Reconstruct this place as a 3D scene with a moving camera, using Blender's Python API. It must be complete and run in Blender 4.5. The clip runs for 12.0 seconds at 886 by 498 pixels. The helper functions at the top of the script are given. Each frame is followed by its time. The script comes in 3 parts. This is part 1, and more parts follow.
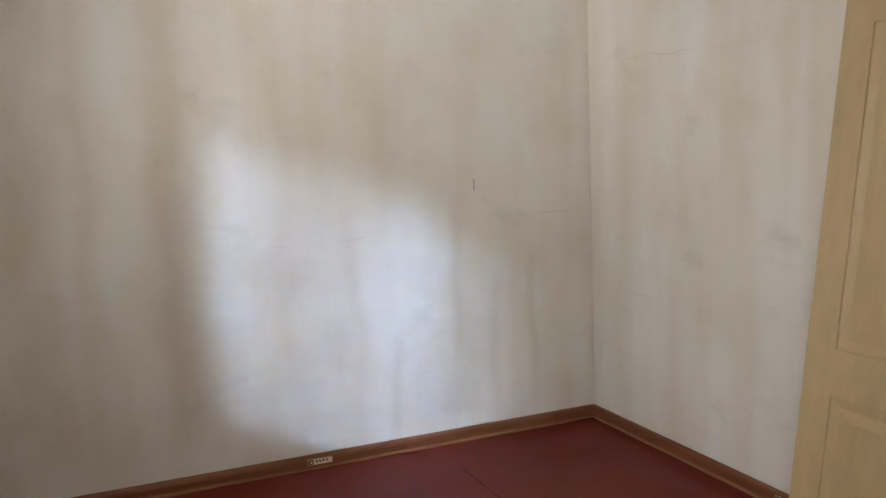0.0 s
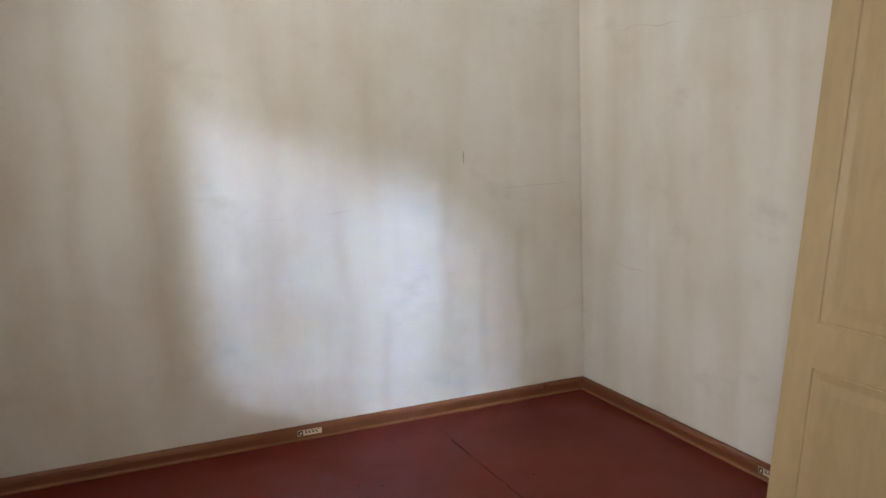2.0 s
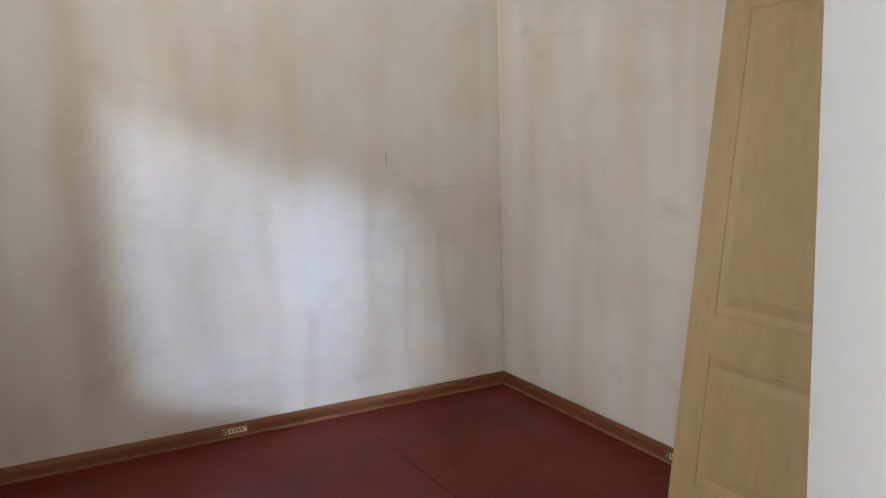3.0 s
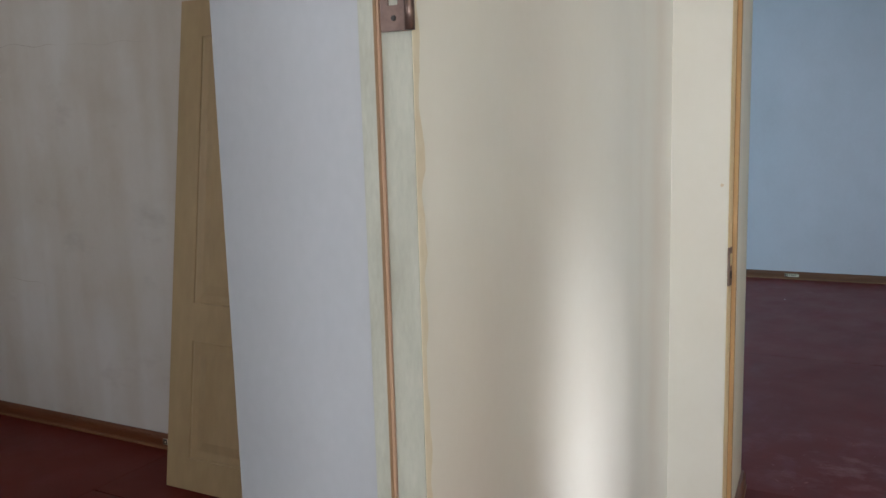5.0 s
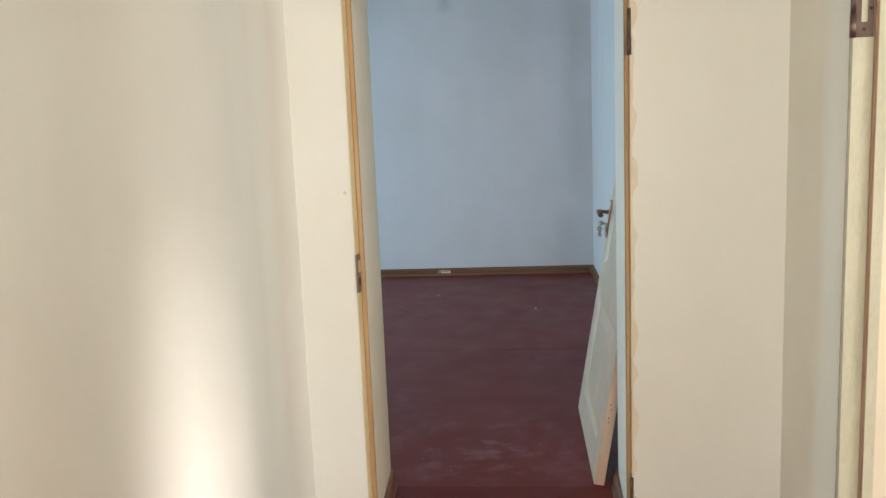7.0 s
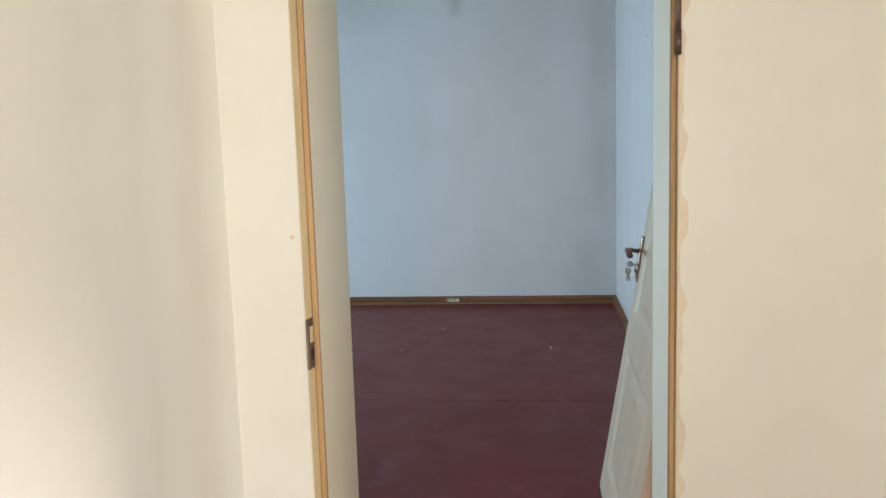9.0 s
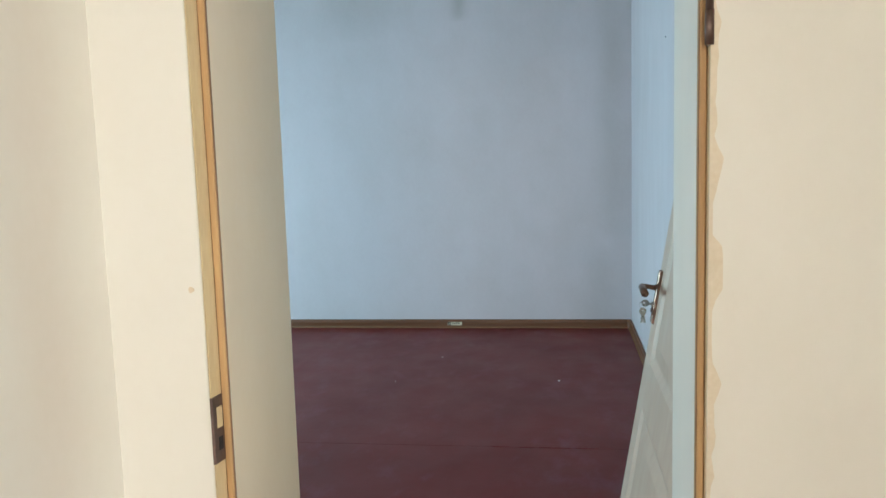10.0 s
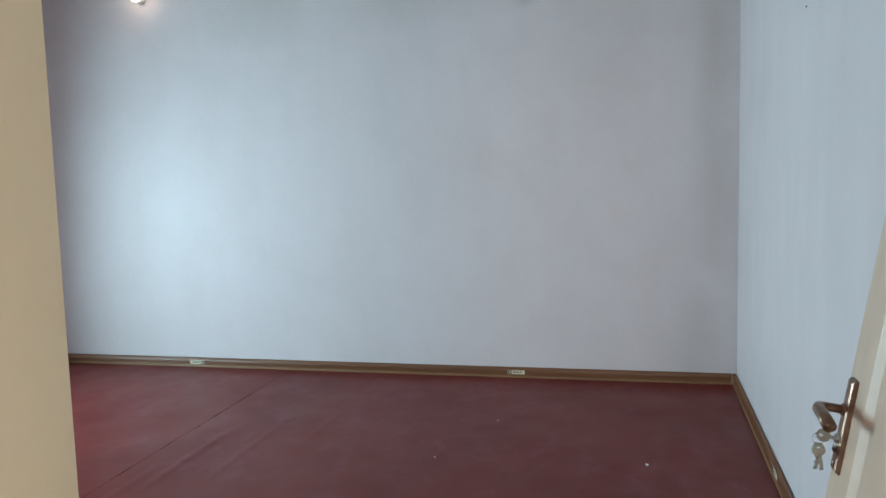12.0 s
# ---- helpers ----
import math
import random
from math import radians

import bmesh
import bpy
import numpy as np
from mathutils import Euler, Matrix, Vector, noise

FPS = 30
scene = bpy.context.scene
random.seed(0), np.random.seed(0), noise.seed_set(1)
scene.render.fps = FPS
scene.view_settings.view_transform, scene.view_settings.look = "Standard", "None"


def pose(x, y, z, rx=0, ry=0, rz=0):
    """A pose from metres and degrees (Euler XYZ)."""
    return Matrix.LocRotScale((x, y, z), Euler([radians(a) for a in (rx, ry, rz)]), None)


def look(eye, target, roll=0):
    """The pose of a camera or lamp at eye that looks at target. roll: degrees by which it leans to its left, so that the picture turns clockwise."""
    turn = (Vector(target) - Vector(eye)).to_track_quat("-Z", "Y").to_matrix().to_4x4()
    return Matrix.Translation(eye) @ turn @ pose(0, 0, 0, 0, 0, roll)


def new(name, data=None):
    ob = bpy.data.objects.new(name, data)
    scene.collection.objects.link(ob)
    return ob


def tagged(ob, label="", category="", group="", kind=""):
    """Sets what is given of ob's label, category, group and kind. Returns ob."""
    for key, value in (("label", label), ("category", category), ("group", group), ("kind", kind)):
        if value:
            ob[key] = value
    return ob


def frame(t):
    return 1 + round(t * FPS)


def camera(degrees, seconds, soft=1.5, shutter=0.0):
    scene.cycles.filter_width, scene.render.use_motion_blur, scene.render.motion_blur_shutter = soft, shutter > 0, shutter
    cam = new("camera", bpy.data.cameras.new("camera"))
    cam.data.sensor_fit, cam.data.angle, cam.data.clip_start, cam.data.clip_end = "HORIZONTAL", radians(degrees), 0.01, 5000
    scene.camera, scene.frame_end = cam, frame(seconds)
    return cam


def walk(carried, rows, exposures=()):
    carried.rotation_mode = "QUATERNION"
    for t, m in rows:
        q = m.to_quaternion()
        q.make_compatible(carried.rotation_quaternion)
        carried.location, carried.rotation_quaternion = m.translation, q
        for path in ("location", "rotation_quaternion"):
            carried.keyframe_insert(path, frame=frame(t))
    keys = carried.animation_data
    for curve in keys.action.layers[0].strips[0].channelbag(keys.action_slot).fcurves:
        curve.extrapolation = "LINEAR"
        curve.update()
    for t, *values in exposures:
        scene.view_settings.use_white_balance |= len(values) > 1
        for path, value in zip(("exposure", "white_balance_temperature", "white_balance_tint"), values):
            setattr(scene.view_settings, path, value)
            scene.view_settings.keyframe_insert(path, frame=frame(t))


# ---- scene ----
cam = camera(56.83, 12.0)
# seconds, x, y, z, yaw, pitch, roll
ROWS = [
    (0.0, -0.011, 0.004, 1.452, -23.11, -6.41, 2.21),
    (0.5, 0.002, -0.000, 1.455, -22.92, -7.72, 2.08),
    (1.0, 0.013, -0.004, 1.455, -22.80, -8.18, 2.11),
    (1.5, 0.017, -0.007, 1.454, -22.95, -8.36, 2.00),
    (2.0, 0.028, -0.013, 1.454, -23.26, -8.37, 2.09),
    (2.5, 0.029, -0.045, 1.456, -24.61, -8.28, 1.94),
    (4.5, -0.134, -0.445, 1.437, -51.22, -8.56, 1.53),
    (5.0, -0.194, -0.472, 1.431, -62.33, -8.22, 1.59),
    (5.5, -0.164, -0.506, 1.428, -72.39, -8.44, 1.88),
    (6.0, -0.137, -0.558, 1.432, -79.78, -8.60, 2.22),
    (6.5, -0.116, -0.579, 1.431, -83.68, -8.36, 2.29),
    (7.0, -0.044, -0.607, 1.430, -84.69, -8.45, 2.27),
    (9.0, 0.652, -0.637, 1.455, -83.29, -7.58, 1.74),
    (9.5, 0.916, -0.669, 1.456, -83.22, -7.27, 1.52),
    (10.0, 1.171, -0.701, 1.472, -82.09, -6.91, 1.68),
    (10.5, 1.461, -0.658, 1.462, -81.00, -6.60, 1.72),
    (11.0, 1.736, -0.638, 1.465, -80.82, -6.41, 1.45),
    (11.5, 2.050, -0.660, 1.466, -80.19, -6.43, 1.45),
    (12.0, 2.313, -0.643, 1.469, -76.82, -5.87, 1.55),
]
walk(cam, [(t, pose(x, y, z, 90 + pitch, roll, yaw)) for t, x, y, z, yaw, pitch, roll in ROWS],
     exposures=[(0.0, 0.44, 6400, 13), (2.0, 0.48, 6400, 13), (3.6, 0.25, 6350, 14), (4.5, -0.17, 6330, 20), (5.0, -0.6, 5900, 15), (5.5, -0.68, 5980, 14),
                (6.0, -0.09, 6300, 18), (6.5, -0.05, 6430, 15), (7.2, -0.12, 6530, 16), (9.0, -0.02, 6560, 16), (9.5, -0.01, 6500, 15), (10.6, 0.03, 6400, 15), (11.2, 0.0, 6980, 18), (11.6, 0.02, 7250, 23), (12.0, 0.0, 7080, 22)])

# ---- light ----
SUN_DIR = Vector((1.0, 6.0, -2.2)).normalized()
world = bpy.data.worlds.new("sky")
scene.world = world
world.use_nodes = True
wn = world.node_tree
sky = wn.nodes.new("ShaderNodeTexSky")
sky.sky_type, sky.sun_disc = "NISHITA", False
sky.sun_elevation = math.asin(-SUN_DIR.z)
sky.sun_rotation = math.atan2(-SUN_DIR.x, -SUN_DIR.y)
wn.links.new(sky.outputs[0], wn.nodes["Background"].inputs[0])
wn.nodes["Background"].inputs[1].default_value = 0.12
sun = new("sun", bpy.data.lights.new("sun", "SUN"))
sun.data.energy, sun.data.angle, sun.data.color = 4.4, radians(8.5), (1.0, 0.985, 0.965)
sun.matrix_world = look((0, 0, 0), SUN_DIR)


def window_light(name, eye, target, w, h, watts, colour, spread=180):
    ob = new(name, bpy.data.lights.new(name, "AREA"))
    ob.data.shape, ob.data.size, ob.data.size_y = "RECTANGLE", w, h
    ob.data.energy, ob.data.color, ob.data.spread = watts, colour, radians(spread)
    ob.matrix_world = look(eye, target)
    return ob


# sky light in the openings of windows that are out of view
window_light("window_light_bedroom", (-1.55, 2.08, 1.95), (0, 2.03, 1.9), 1.1, 1.6, 27, (1.0, 0.98, 0.94), 150)
# Added beams outside the window, aimed to shape the bedroom wall's bright patch.
window_light("added_beam_bedroom_patch", (-2.8, 1.12, 2.49), (-1.8, 1.77, 2.05), 1.9, 2.6, 23, (0.45, 0.66, 1.0), 5)
window_light("added_beam_bedroom_upper", (-2.8, 1.12, 1.6), (-1.8, 1.77, 1.78), 1.9, 2.6, 12.5, (1.0, 0.97, 0.92), 32)
window_light("window_light_blue_room", (5.7, 4.25, 1.05), (5.5, 0, 0.6), 1.5, 1.4, 158, (0.46, 0.85, 1.0), 160)
window_light("window_light_hall", (-1.05, -1.7, 1.5), (-0.4, 0.1, 1.4), 1.0, 1.4, 37, (1.0, 0.985, 0.935))
window_light("window_light_hall_end", (-2.3, -0.75, 1.5), (1, -0.95, 1.4), 0.9, 1.4, 74, (1.0, 0.985, 0.935))
window_light("window_light_south_room", (0.5, -4.0, 1.5), (0.9, -1.4, 1.3), 1.0, 1.5, 72, (0.95, 0.985, 0.98))


# ---- materials ----
def tree(name):
    m = bpy.data.materials.new(name)
    m.use_nodes = True
    t = m.node_tree
    return m, t, t.nodes["Principled BSDF"]


def ramp(t, fac, lo, hi, c0, c1):
    r = t.nodes.new("ShaderNodeValToRGB")
    r.color_ramp.elements[0].position, r.color_ramp.elements[1].position = lo, hi
    r.color_ramp.elements[0].color, r.color_ramp.elements[1].color = (*c0, 1), (*c1, 1)
    t.links.new(fac, r.inputs[0])
    return r.outputs[0]


def noise_tex(t, scale, stretch=(1, 1, 1), detail=4, shift=0.0, rough=0.55):
    co = t.nodes.new("ShaderNodeTexCoord")
    mp = t.nodes.new("ShaderNodeMapping")
    mp.inputs["Scale"].default_value = stretch
    mp.inputs["Location"].default_value = (shift, shift * 0.7, shift * 0.3)
    nz = t.nodes.new("ShaderNodeTexNoise")
    nz.inputs["Scale"].default_value, nz.inputs["Detail"].default_value = scale, detail
    nz.inputs["Roughness"].default_value = rough
    t.links.new(co.outputs["Object"], mp.inputs[0])
    t.links.new(mp.outputs[0], nz.inputs["Vector"])
    return nz.outputs["Fac"]


def mix(t, kind, fac, a, b):
    m = t.nodes.new("ShaderNodeMixRGB")
    m.blend_type = kind
    for sock, val in zip(m.inputs, (fac, a, b)):
        if isinstance(val, (int, float)):
            sock.default_value = val
        elif isinstance(val, tuple):
            sock.default_value = (*val, 1)
        else:
            t.links.new(val, sock)
    return m.outputs[0]


def bump(t, p, height, strength, dist):
    b = t.nodes.new("ShaderNodeBump")
    b.inputs["Strength"].default_value, b.inputs["Distance"].default_value = strength, dist
    t.links.new(height, b.inputs["Height"])
    t.links.new(b.outputs[0], p.inputs["Normal"])


def calc(t, kind, a, b=0.0, c=0.0):
    m = t.nodes.new("ShaderNodeMath")
    m.operation = kind
    for sock, val in zip(m.inputs, (a, b, c)):
        if isinstance(val, (int, float)):
            sock.default_value = val
        else:
            t.links.new(val, sock)
    return m.outputs[0]


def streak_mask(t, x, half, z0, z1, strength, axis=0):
    """A soft upright band on a wall, for stains and painted-in shade: wavering, soft at its sides and ends, uneven
    along its length.
    """
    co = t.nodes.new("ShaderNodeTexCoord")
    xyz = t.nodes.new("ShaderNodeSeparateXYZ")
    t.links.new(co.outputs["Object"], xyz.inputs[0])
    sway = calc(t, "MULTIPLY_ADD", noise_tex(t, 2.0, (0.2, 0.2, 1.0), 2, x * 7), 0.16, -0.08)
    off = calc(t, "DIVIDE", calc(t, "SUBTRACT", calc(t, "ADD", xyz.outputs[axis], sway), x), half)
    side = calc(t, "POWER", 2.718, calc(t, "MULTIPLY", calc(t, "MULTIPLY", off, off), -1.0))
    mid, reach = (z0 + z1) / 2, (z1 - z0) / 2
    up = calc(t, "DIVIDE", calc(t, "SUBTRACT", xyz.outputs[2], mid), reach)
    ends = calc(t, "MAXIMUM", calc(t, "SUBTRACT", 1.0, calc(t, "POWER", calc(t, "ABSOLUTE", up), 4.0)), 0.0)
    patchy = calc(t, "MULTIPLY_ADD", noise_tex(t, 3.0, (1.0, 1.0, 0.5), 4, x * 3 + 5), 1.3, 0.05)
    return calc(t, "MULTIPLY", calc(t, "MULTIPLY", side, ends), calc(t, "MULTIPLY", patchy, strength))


def wall_paint(name, base, stain, amount, rough, shift, gloss=0.4, relief=0.14, run=0.0, streaks=(), axis=0, tint=(0.34, 0.235, 0.13)):
    """Brushed gloss paint on uneven plaster: blotches, drips down the wall, fine grain."""
    m, t, p = tree(name)
    blot = ramp(t, noise_tex(t, 1.3, shift=shift, detail=3), 0.42, 0.75, (0, 0, 0), (1, 1, 1))
    smear = ramp(t, noise_tex(t, 4.5, (1, 1, 0.8), 3, shift + 13), 0.45, 0.8, (0, 0, 0), (1, 1, 1))
    drip = ramp(t, noise_tex(t, 1.5, (2.2, 2.2, 0.3), 2, shift + 3), 0.45, 0.78, (0, 0, 0), (1, 1, 1))
    fine = noise_tex(t, 45, (1, 1, 0.8), 3, shift)
    wear = mix(t, "ADD", 0.5, mix(t, "ADD", 0.6, blot, smear), drip)
    sc = mix(t, "MULTIPLY", 1.0, wear, (amount, amount, amount))
    c = mix(t, "MIX", sc, base, stain)
    if run:
        runs = ramp(t, noise_tex(t, 1.7, (2.3, 2.3, 0.22), 2.5, shift + 41, 0.5), 0.48, 0.76, (0, 0, 0), (run, run, run))
        smudge = ramp(t, noise_tex(t, 2.2, (1, 1, 2.0), 4, shift + 57, 0.6), 0.6, 0.82, (0, 0, 0), (run, run, run))
        c = mix(t, "MIX", runs, c, stain)
        c = mix(t, "MIX", smudge, c, (0.36, 0.33, 0.28))
    for x, half, z0, z1, strength in streaks:
        c = mix(t, "MIX", streak_mask(t, x, half, z0, z1, strength, axis), c, tint)
    c = mix(t, "OVERLAY", 0.05, c, fine)
    t.links.new(c, p.inputs["Base Color"])
    t.links.new(ramp(t, noise_tex(t, 3.0, (2, 2, 0.4), 4, shift + 7), 0.3, 0.7, (rough - 0.06,) * 3, (rough + 0.08,) * 3), p.inputs["Roughness"])
    h = mix(t, "ADD", 0.15, noise_tex(t, 5, (1.4, 1.4, 0.4), 2, shift), fine)
    bump(t, p, h, relief, 0.005)
    p.inputs["Specular IOR Level"].default_value = gloss
    return m


def plain(name, base, vary, rough, scale=8, metal=0.0, stretch=(1, 1, 1), bump_d=0.001, strength=0.3):
    m, t, p = tree(name)
    c = ramp(t, noise_tex(t, scale, stretch, 5), 0.3, 0.7, base, vary)
    f = noise_tex(t, scale * 9, stretch, 3, 2.0)
    t.links.new(mix(t, "OVERLAY", 0.15, c, f), p.inputs["Base Color"])
    t.links.new(ramp(t, noise_tex(t, scale * 2, stretch, 4, 5.0), 0.3, 0.7, (max(rough - 0.08, 0.03),) * 3, (rough + 0.1,) * 3), p.inputs["Roughness"])
    p.inputs["Metallic"].default_value = metal
    bump(t, p, f, strength, bump_d)
    return m


def floor_paint(name, worn, dark, light, sheen, dusty=None):
    """Worn red-brown floor enamel with scuffs and dusty bloom."""
    m, t, p = tree(name)
    c = ramp(t, noise_tex(t, 1.6, (1, 1, 1), 6), 0.3, 0.72, dark, light)
    dust = ramp(t, noise_tex(t, 5, (1, 1.6, 1), 7, 4.0, 0.7), 0.64, 0.88, (0, 0, 0), (0.04, 0.04, 0.04))
    c = mix(t, "MIX", dust, c, (0.34, 0.14, 0.13))
    # Violet scuffs; their blue cast also paints in the floor's bluish sheen.
    scuff = ramp(t, noise_tex(t, 3.2, (1, 1.7, 1), 6, 14.0, 0.66), 0.52, 0.78, (0, 0, 0), (worn, worn, worn))
    c = mix(t, "MIX", scuff, c, (0.27, 0.125, 0.18))
    if dusty:
        co = t.nodes.new("ShaderNodeTexCoord")
        xyz = t.nodes.new("ShaderNodeSeparateXYZ")
        t.links.new(co.outputs["Object"], xyz.inputs[0])
        u, v = [calc(t, "DIVIDE", calc(t, "SUBTRACT", xyz.outputs[k], dusty[k]), dusty[k + 2]) for k in (0, 1)]
        r2 = calc(t, "ADD", calc(t, "MULTIPLY", u, u), calc(t, "MULTIPLY", v, v))
        fade = calc(t, "POWER", 2.718, calc(t, "MULTIPLY", r2, -1.0))
        smear = ramp(t, noise_tex(t, 8.0, (1.0, 0.6, 1.0), 7, 21.0, 0.68), 0.50, 0.72, (0, 0, 0), (0.55, 0.55, 0.55))
        c = mix(t, "MIX", calc(t, "MULTIPLY", smear, fade), c, (0.42, 0.22, 0.22))
    t.links.new(c, p.inputs["Base Color"])
    t.links.new(ramp(t, noise_tex(t, 4, (1, 1, 1), 6, 9.0), 0.3, 0.7, (0.36,) * 3, (0.46,) * 3), p.inputs["Roughness"])
    p.inputs["Specular IOR Level"].default_value = sheen
    bump(t, p, noise_tex(t, 30, (1, 1, 1), 6, 1.0), 0.1, 0.003)
    return m


M_WALL1 = wall_paint("stained white wall paint", (0.765, 0.75, 0.70), (0.52, 0.435, 0.31), 0.34, 0.34, 0.0, run=0.46)
# Brown runs; those below x 0.4 also paint in the unlit wall's shade.
RUNS_AND_SHADE = ((-0.30, 0.17, 0.2, 3.2, 0.45), (-0.03, 0.05, 0.3, 2.9, 0.22), (0.28, 0.10, 0.15, 2.7, 0.42), (0.78, 0.06, 0.25, 2.0, 0.25), (1.12, 0.04, 0.05, 1.2, 0.2),
        (1.30, 0.03, 0.0, 0.6, 0.30), (0.92, 0.16, 0.0, 0.30, 0.34), (1.64, 0.035, 0.1, 1.3, 0.22), (1.84, 0.03, 0.1, 0.9, 0.22), (2.07, 0.03, 0.05, 1.0, 0.22))
M_WALL1_RUNS_SHADED = wall_paint("stained white wall paint with brown runs and painted shade", (0.765, 0.75, 0.70), (0.52, 0.435, 0.31), 0.34, 0.34, 0.0, run=0.36, streaks=RUNS_AND_SHADE)
M_WALL2 = wall_paint("pale blue wall paint", (0.70, 0.61, 0.612), (0.56, 0.48, 0.445), 0.24, 0.45, 11.0, 0.27, 0.04)
# Grey smudges, plus shade painted beside the corner and under the ceiling.
SMUDGES_AND_SHADE = ((-1.12, 0.10, 0.7, 2.9, 0.34), (-1.02, 0.13, -0.1, 0.7, 0.20), (0.08, 0.06, 2.48, 2.78, 0.5), (0.9, 0.25, 2.35, 3.2, 0.30), (2.0, 0.35, 2.3, 3.2, 0.28), (-0.4, 0.2, 1.6, 2.5, 0.14))
M_WALL2_SMUDGED_SHADED = wall_paint("pale blue wall paint with grey smudges and painted shade", (0.70, 0.61, 0.612), (0.56, 0.48, 0.445), 0.24, 0.45, 11.0, 0.27, 0.04, streaks=SMUDGES_AND_SHADE, axis=1, tint=(0.36, 0.33, 0.28))
M_HALL = wall_paint("cream wall paint", (0.77, 0.755, 0.665), (0.69, 0.645, 0.53), 0.3, 0.41, 23.0, 0.46)
# Band at 2.37 paints in corner shade, the one at 1.02 red floor bounce.
HALL_STAINS_AND_SHADE = ((2.37, 0.10, -0.3, 3.3, 0.32), (1.02, 0.2, -0.4, 1.3, 0.34), (1.36, 0.13, 0.3, 2.5, 0.14), (2.12, 0.05, 0.4, 2.2, 0.10))
M_HALL_STAINED_SHADED = wall_paint("cream wall paint with tan stains", (0.77, 0.755, 0.665), (0.69, 0.645, 0.53), 0.3, 0.41, 23.0, 0.46, streaks=HALL_STAINS_AND_SHADE, tint=(0.58, 0.43, 0.32))
# One white paint in three copies; dimness and warm hall light are coloured in.
M_REVEAL_DIMMED = wall_paint("white reveal paint dimmed to cool grey", (0.41, 0.43, 0.445), (0.36, 0.37, 0.38), 0.3, 0.45, 31.0)
M_REVEAL_WHITE = wall_paint("white reveal paint dimmed to cool grey beside the blue room", (0.88, 0.79, 0.69), (0.78, 0.69, 0.59), 0.3, 0.45, 33.0)
M_REVEAL_WARMED = wall_paint("reveal paint tinted with warm hall light", (0.80, 0.69, 0.51), (0.70, 0.58, 0.41), 0.3, 0.45, 37.0)
M_CEIL = plain("ceiling whitewash", (0.78, 0.77, 0.74), (0.7, 0.69, 0.66), 0.8, 2)
M_FLOOR = floor_paint("red floor enamel", 0.1, (0.118, 0.0138, 0.0098), (0.152, 0.0215, 0.0150), 0.13)
M_FLOOR_WORN = floor_paint("scuffed red floor enamel", 0.30, (0.138, 0.0150, 0.0128), (0.178, 0.024, 0.0195), 0.2, (3.45, -0.45, 0.35, 0.4))
M_CRACK = plain("dark joint", (0.03, 0.012, 0.01), (0.05, 0.02, 0.015), 0.9, 20)
M_BASE = plain("brown wood-grain skirting", (0.135, 0.044, 0.017), (0.195, 0.068, 0.024), 0.4, 3, 0, (0.4, 0.4, 14))
M_BASE_LINE = plain("pale skirting lip", (0.26, 0.12, 0.05), (0.2, 0.09, 0.035), 0.45, 6)
M_LEAF1 = plain("yellowed cream door enamel", (0.44, 0.325, 0.165), (0.51, 0.385, 0.21), 0.42, 3, 0, (1, 1, 0.3))
M_LEAF2 = plain("white door enamel", (0.61, 0.42, 0.305), (0.68, 0.485, 0.36), 0.38, 3, 0, (1, 1, 0.3))
M_BROWN = plain("bare weathered wood", (0.40, 0.26, 0.17), (0.30, 0.18, 0.11), 0.6, 6, 0, (6, 6, 0.4))
M_PINE = plain("bare pine", (0.56, 0.36, 0.16), (0.42, 0.245, 0.10), 0.6, 6, 0, (6, 6, 0.4))
M_OCHRE = plain("ochre frame paint", (0.60, 0.46, 0.25), (0.66, 0.53, 0.31), 0.5, 6, 0, (3, 3, 0.5))
M_FRAME = plain("greenish cream frame paint", (0.42, 0.43, 0.36), (0.34, 0.345, 0.28), 0.5, 9, 0, (2, 2, 0.6), 0.002)
M_FRAME3 = plain("greenish ivory frame paint", (0.58, 0.55, 0.39), (0.50, 0.48, 0.34), 0.5, 9, 0, (2, 2, 0.6), 0.002)
M_JOINT = plain("dark wood joint", (0.27, 0.165, 0.085), (0.19, 0.11, 0.055), 0.7, 12, 0, (3, 3, 0.4))
M_MARGIN = plain("old ochre paint margin", (0.67, 0.585, 0.42), (0.72, 0.63, 0.47), 0.5, 12)
M_FRAME2 = plain("cream frame paint", (0.72, 0.65, 0.48), (0.66, 0.58, 0.42), 0.45, 9, 0, (2, 2, 0.6), 0.002)
M_BRONZE = plain("aged bronze", (0.19, 0.13, 0.105), (0.12, 0.08, 0.066), 0.36, 25, 0.7)
M_COPPER = plain("copper-brown lacquered metal", (0.29, 0.165, 0.115), (0.19, 0.105, 0.075), 0.34, 25, 0.75)
M_STEEL = plain("key steel", (0.55, 0.53, 0.5), (0.45, 0.43, 0.4), 0.3, 40, 1.0)
M_DARK = plain("dark recess", (0.02, 0.018, 0.016), (0.035, 0.03, 0.028), 0.8, 30)
M_LABEL = plain("sticker paper", (0.74, 0.62, 0.42), (0.78, 0.67, 0.48), 0.5, 40)
M_INK = plain("sticker ink", (0.02, 0.02, 0.02), (0.03, 0.03, 0.03), 0.5, 40)
M_SCRATCH = plain("grey-brown scratch", (0.36, 0.32, 0.27), (0.44, 0.39, 0.33), 0.8, 30)
M_WHITE = plain("white window paint", (0.75, 0.75, 0.73), (0.68, 0.68, 0.66), 0.45, 6)
M_GROUND = plain("bare ground", (0.16, 0.13, 0.09), (0.22, 0.19, 0.13), 0.9, 1.0)


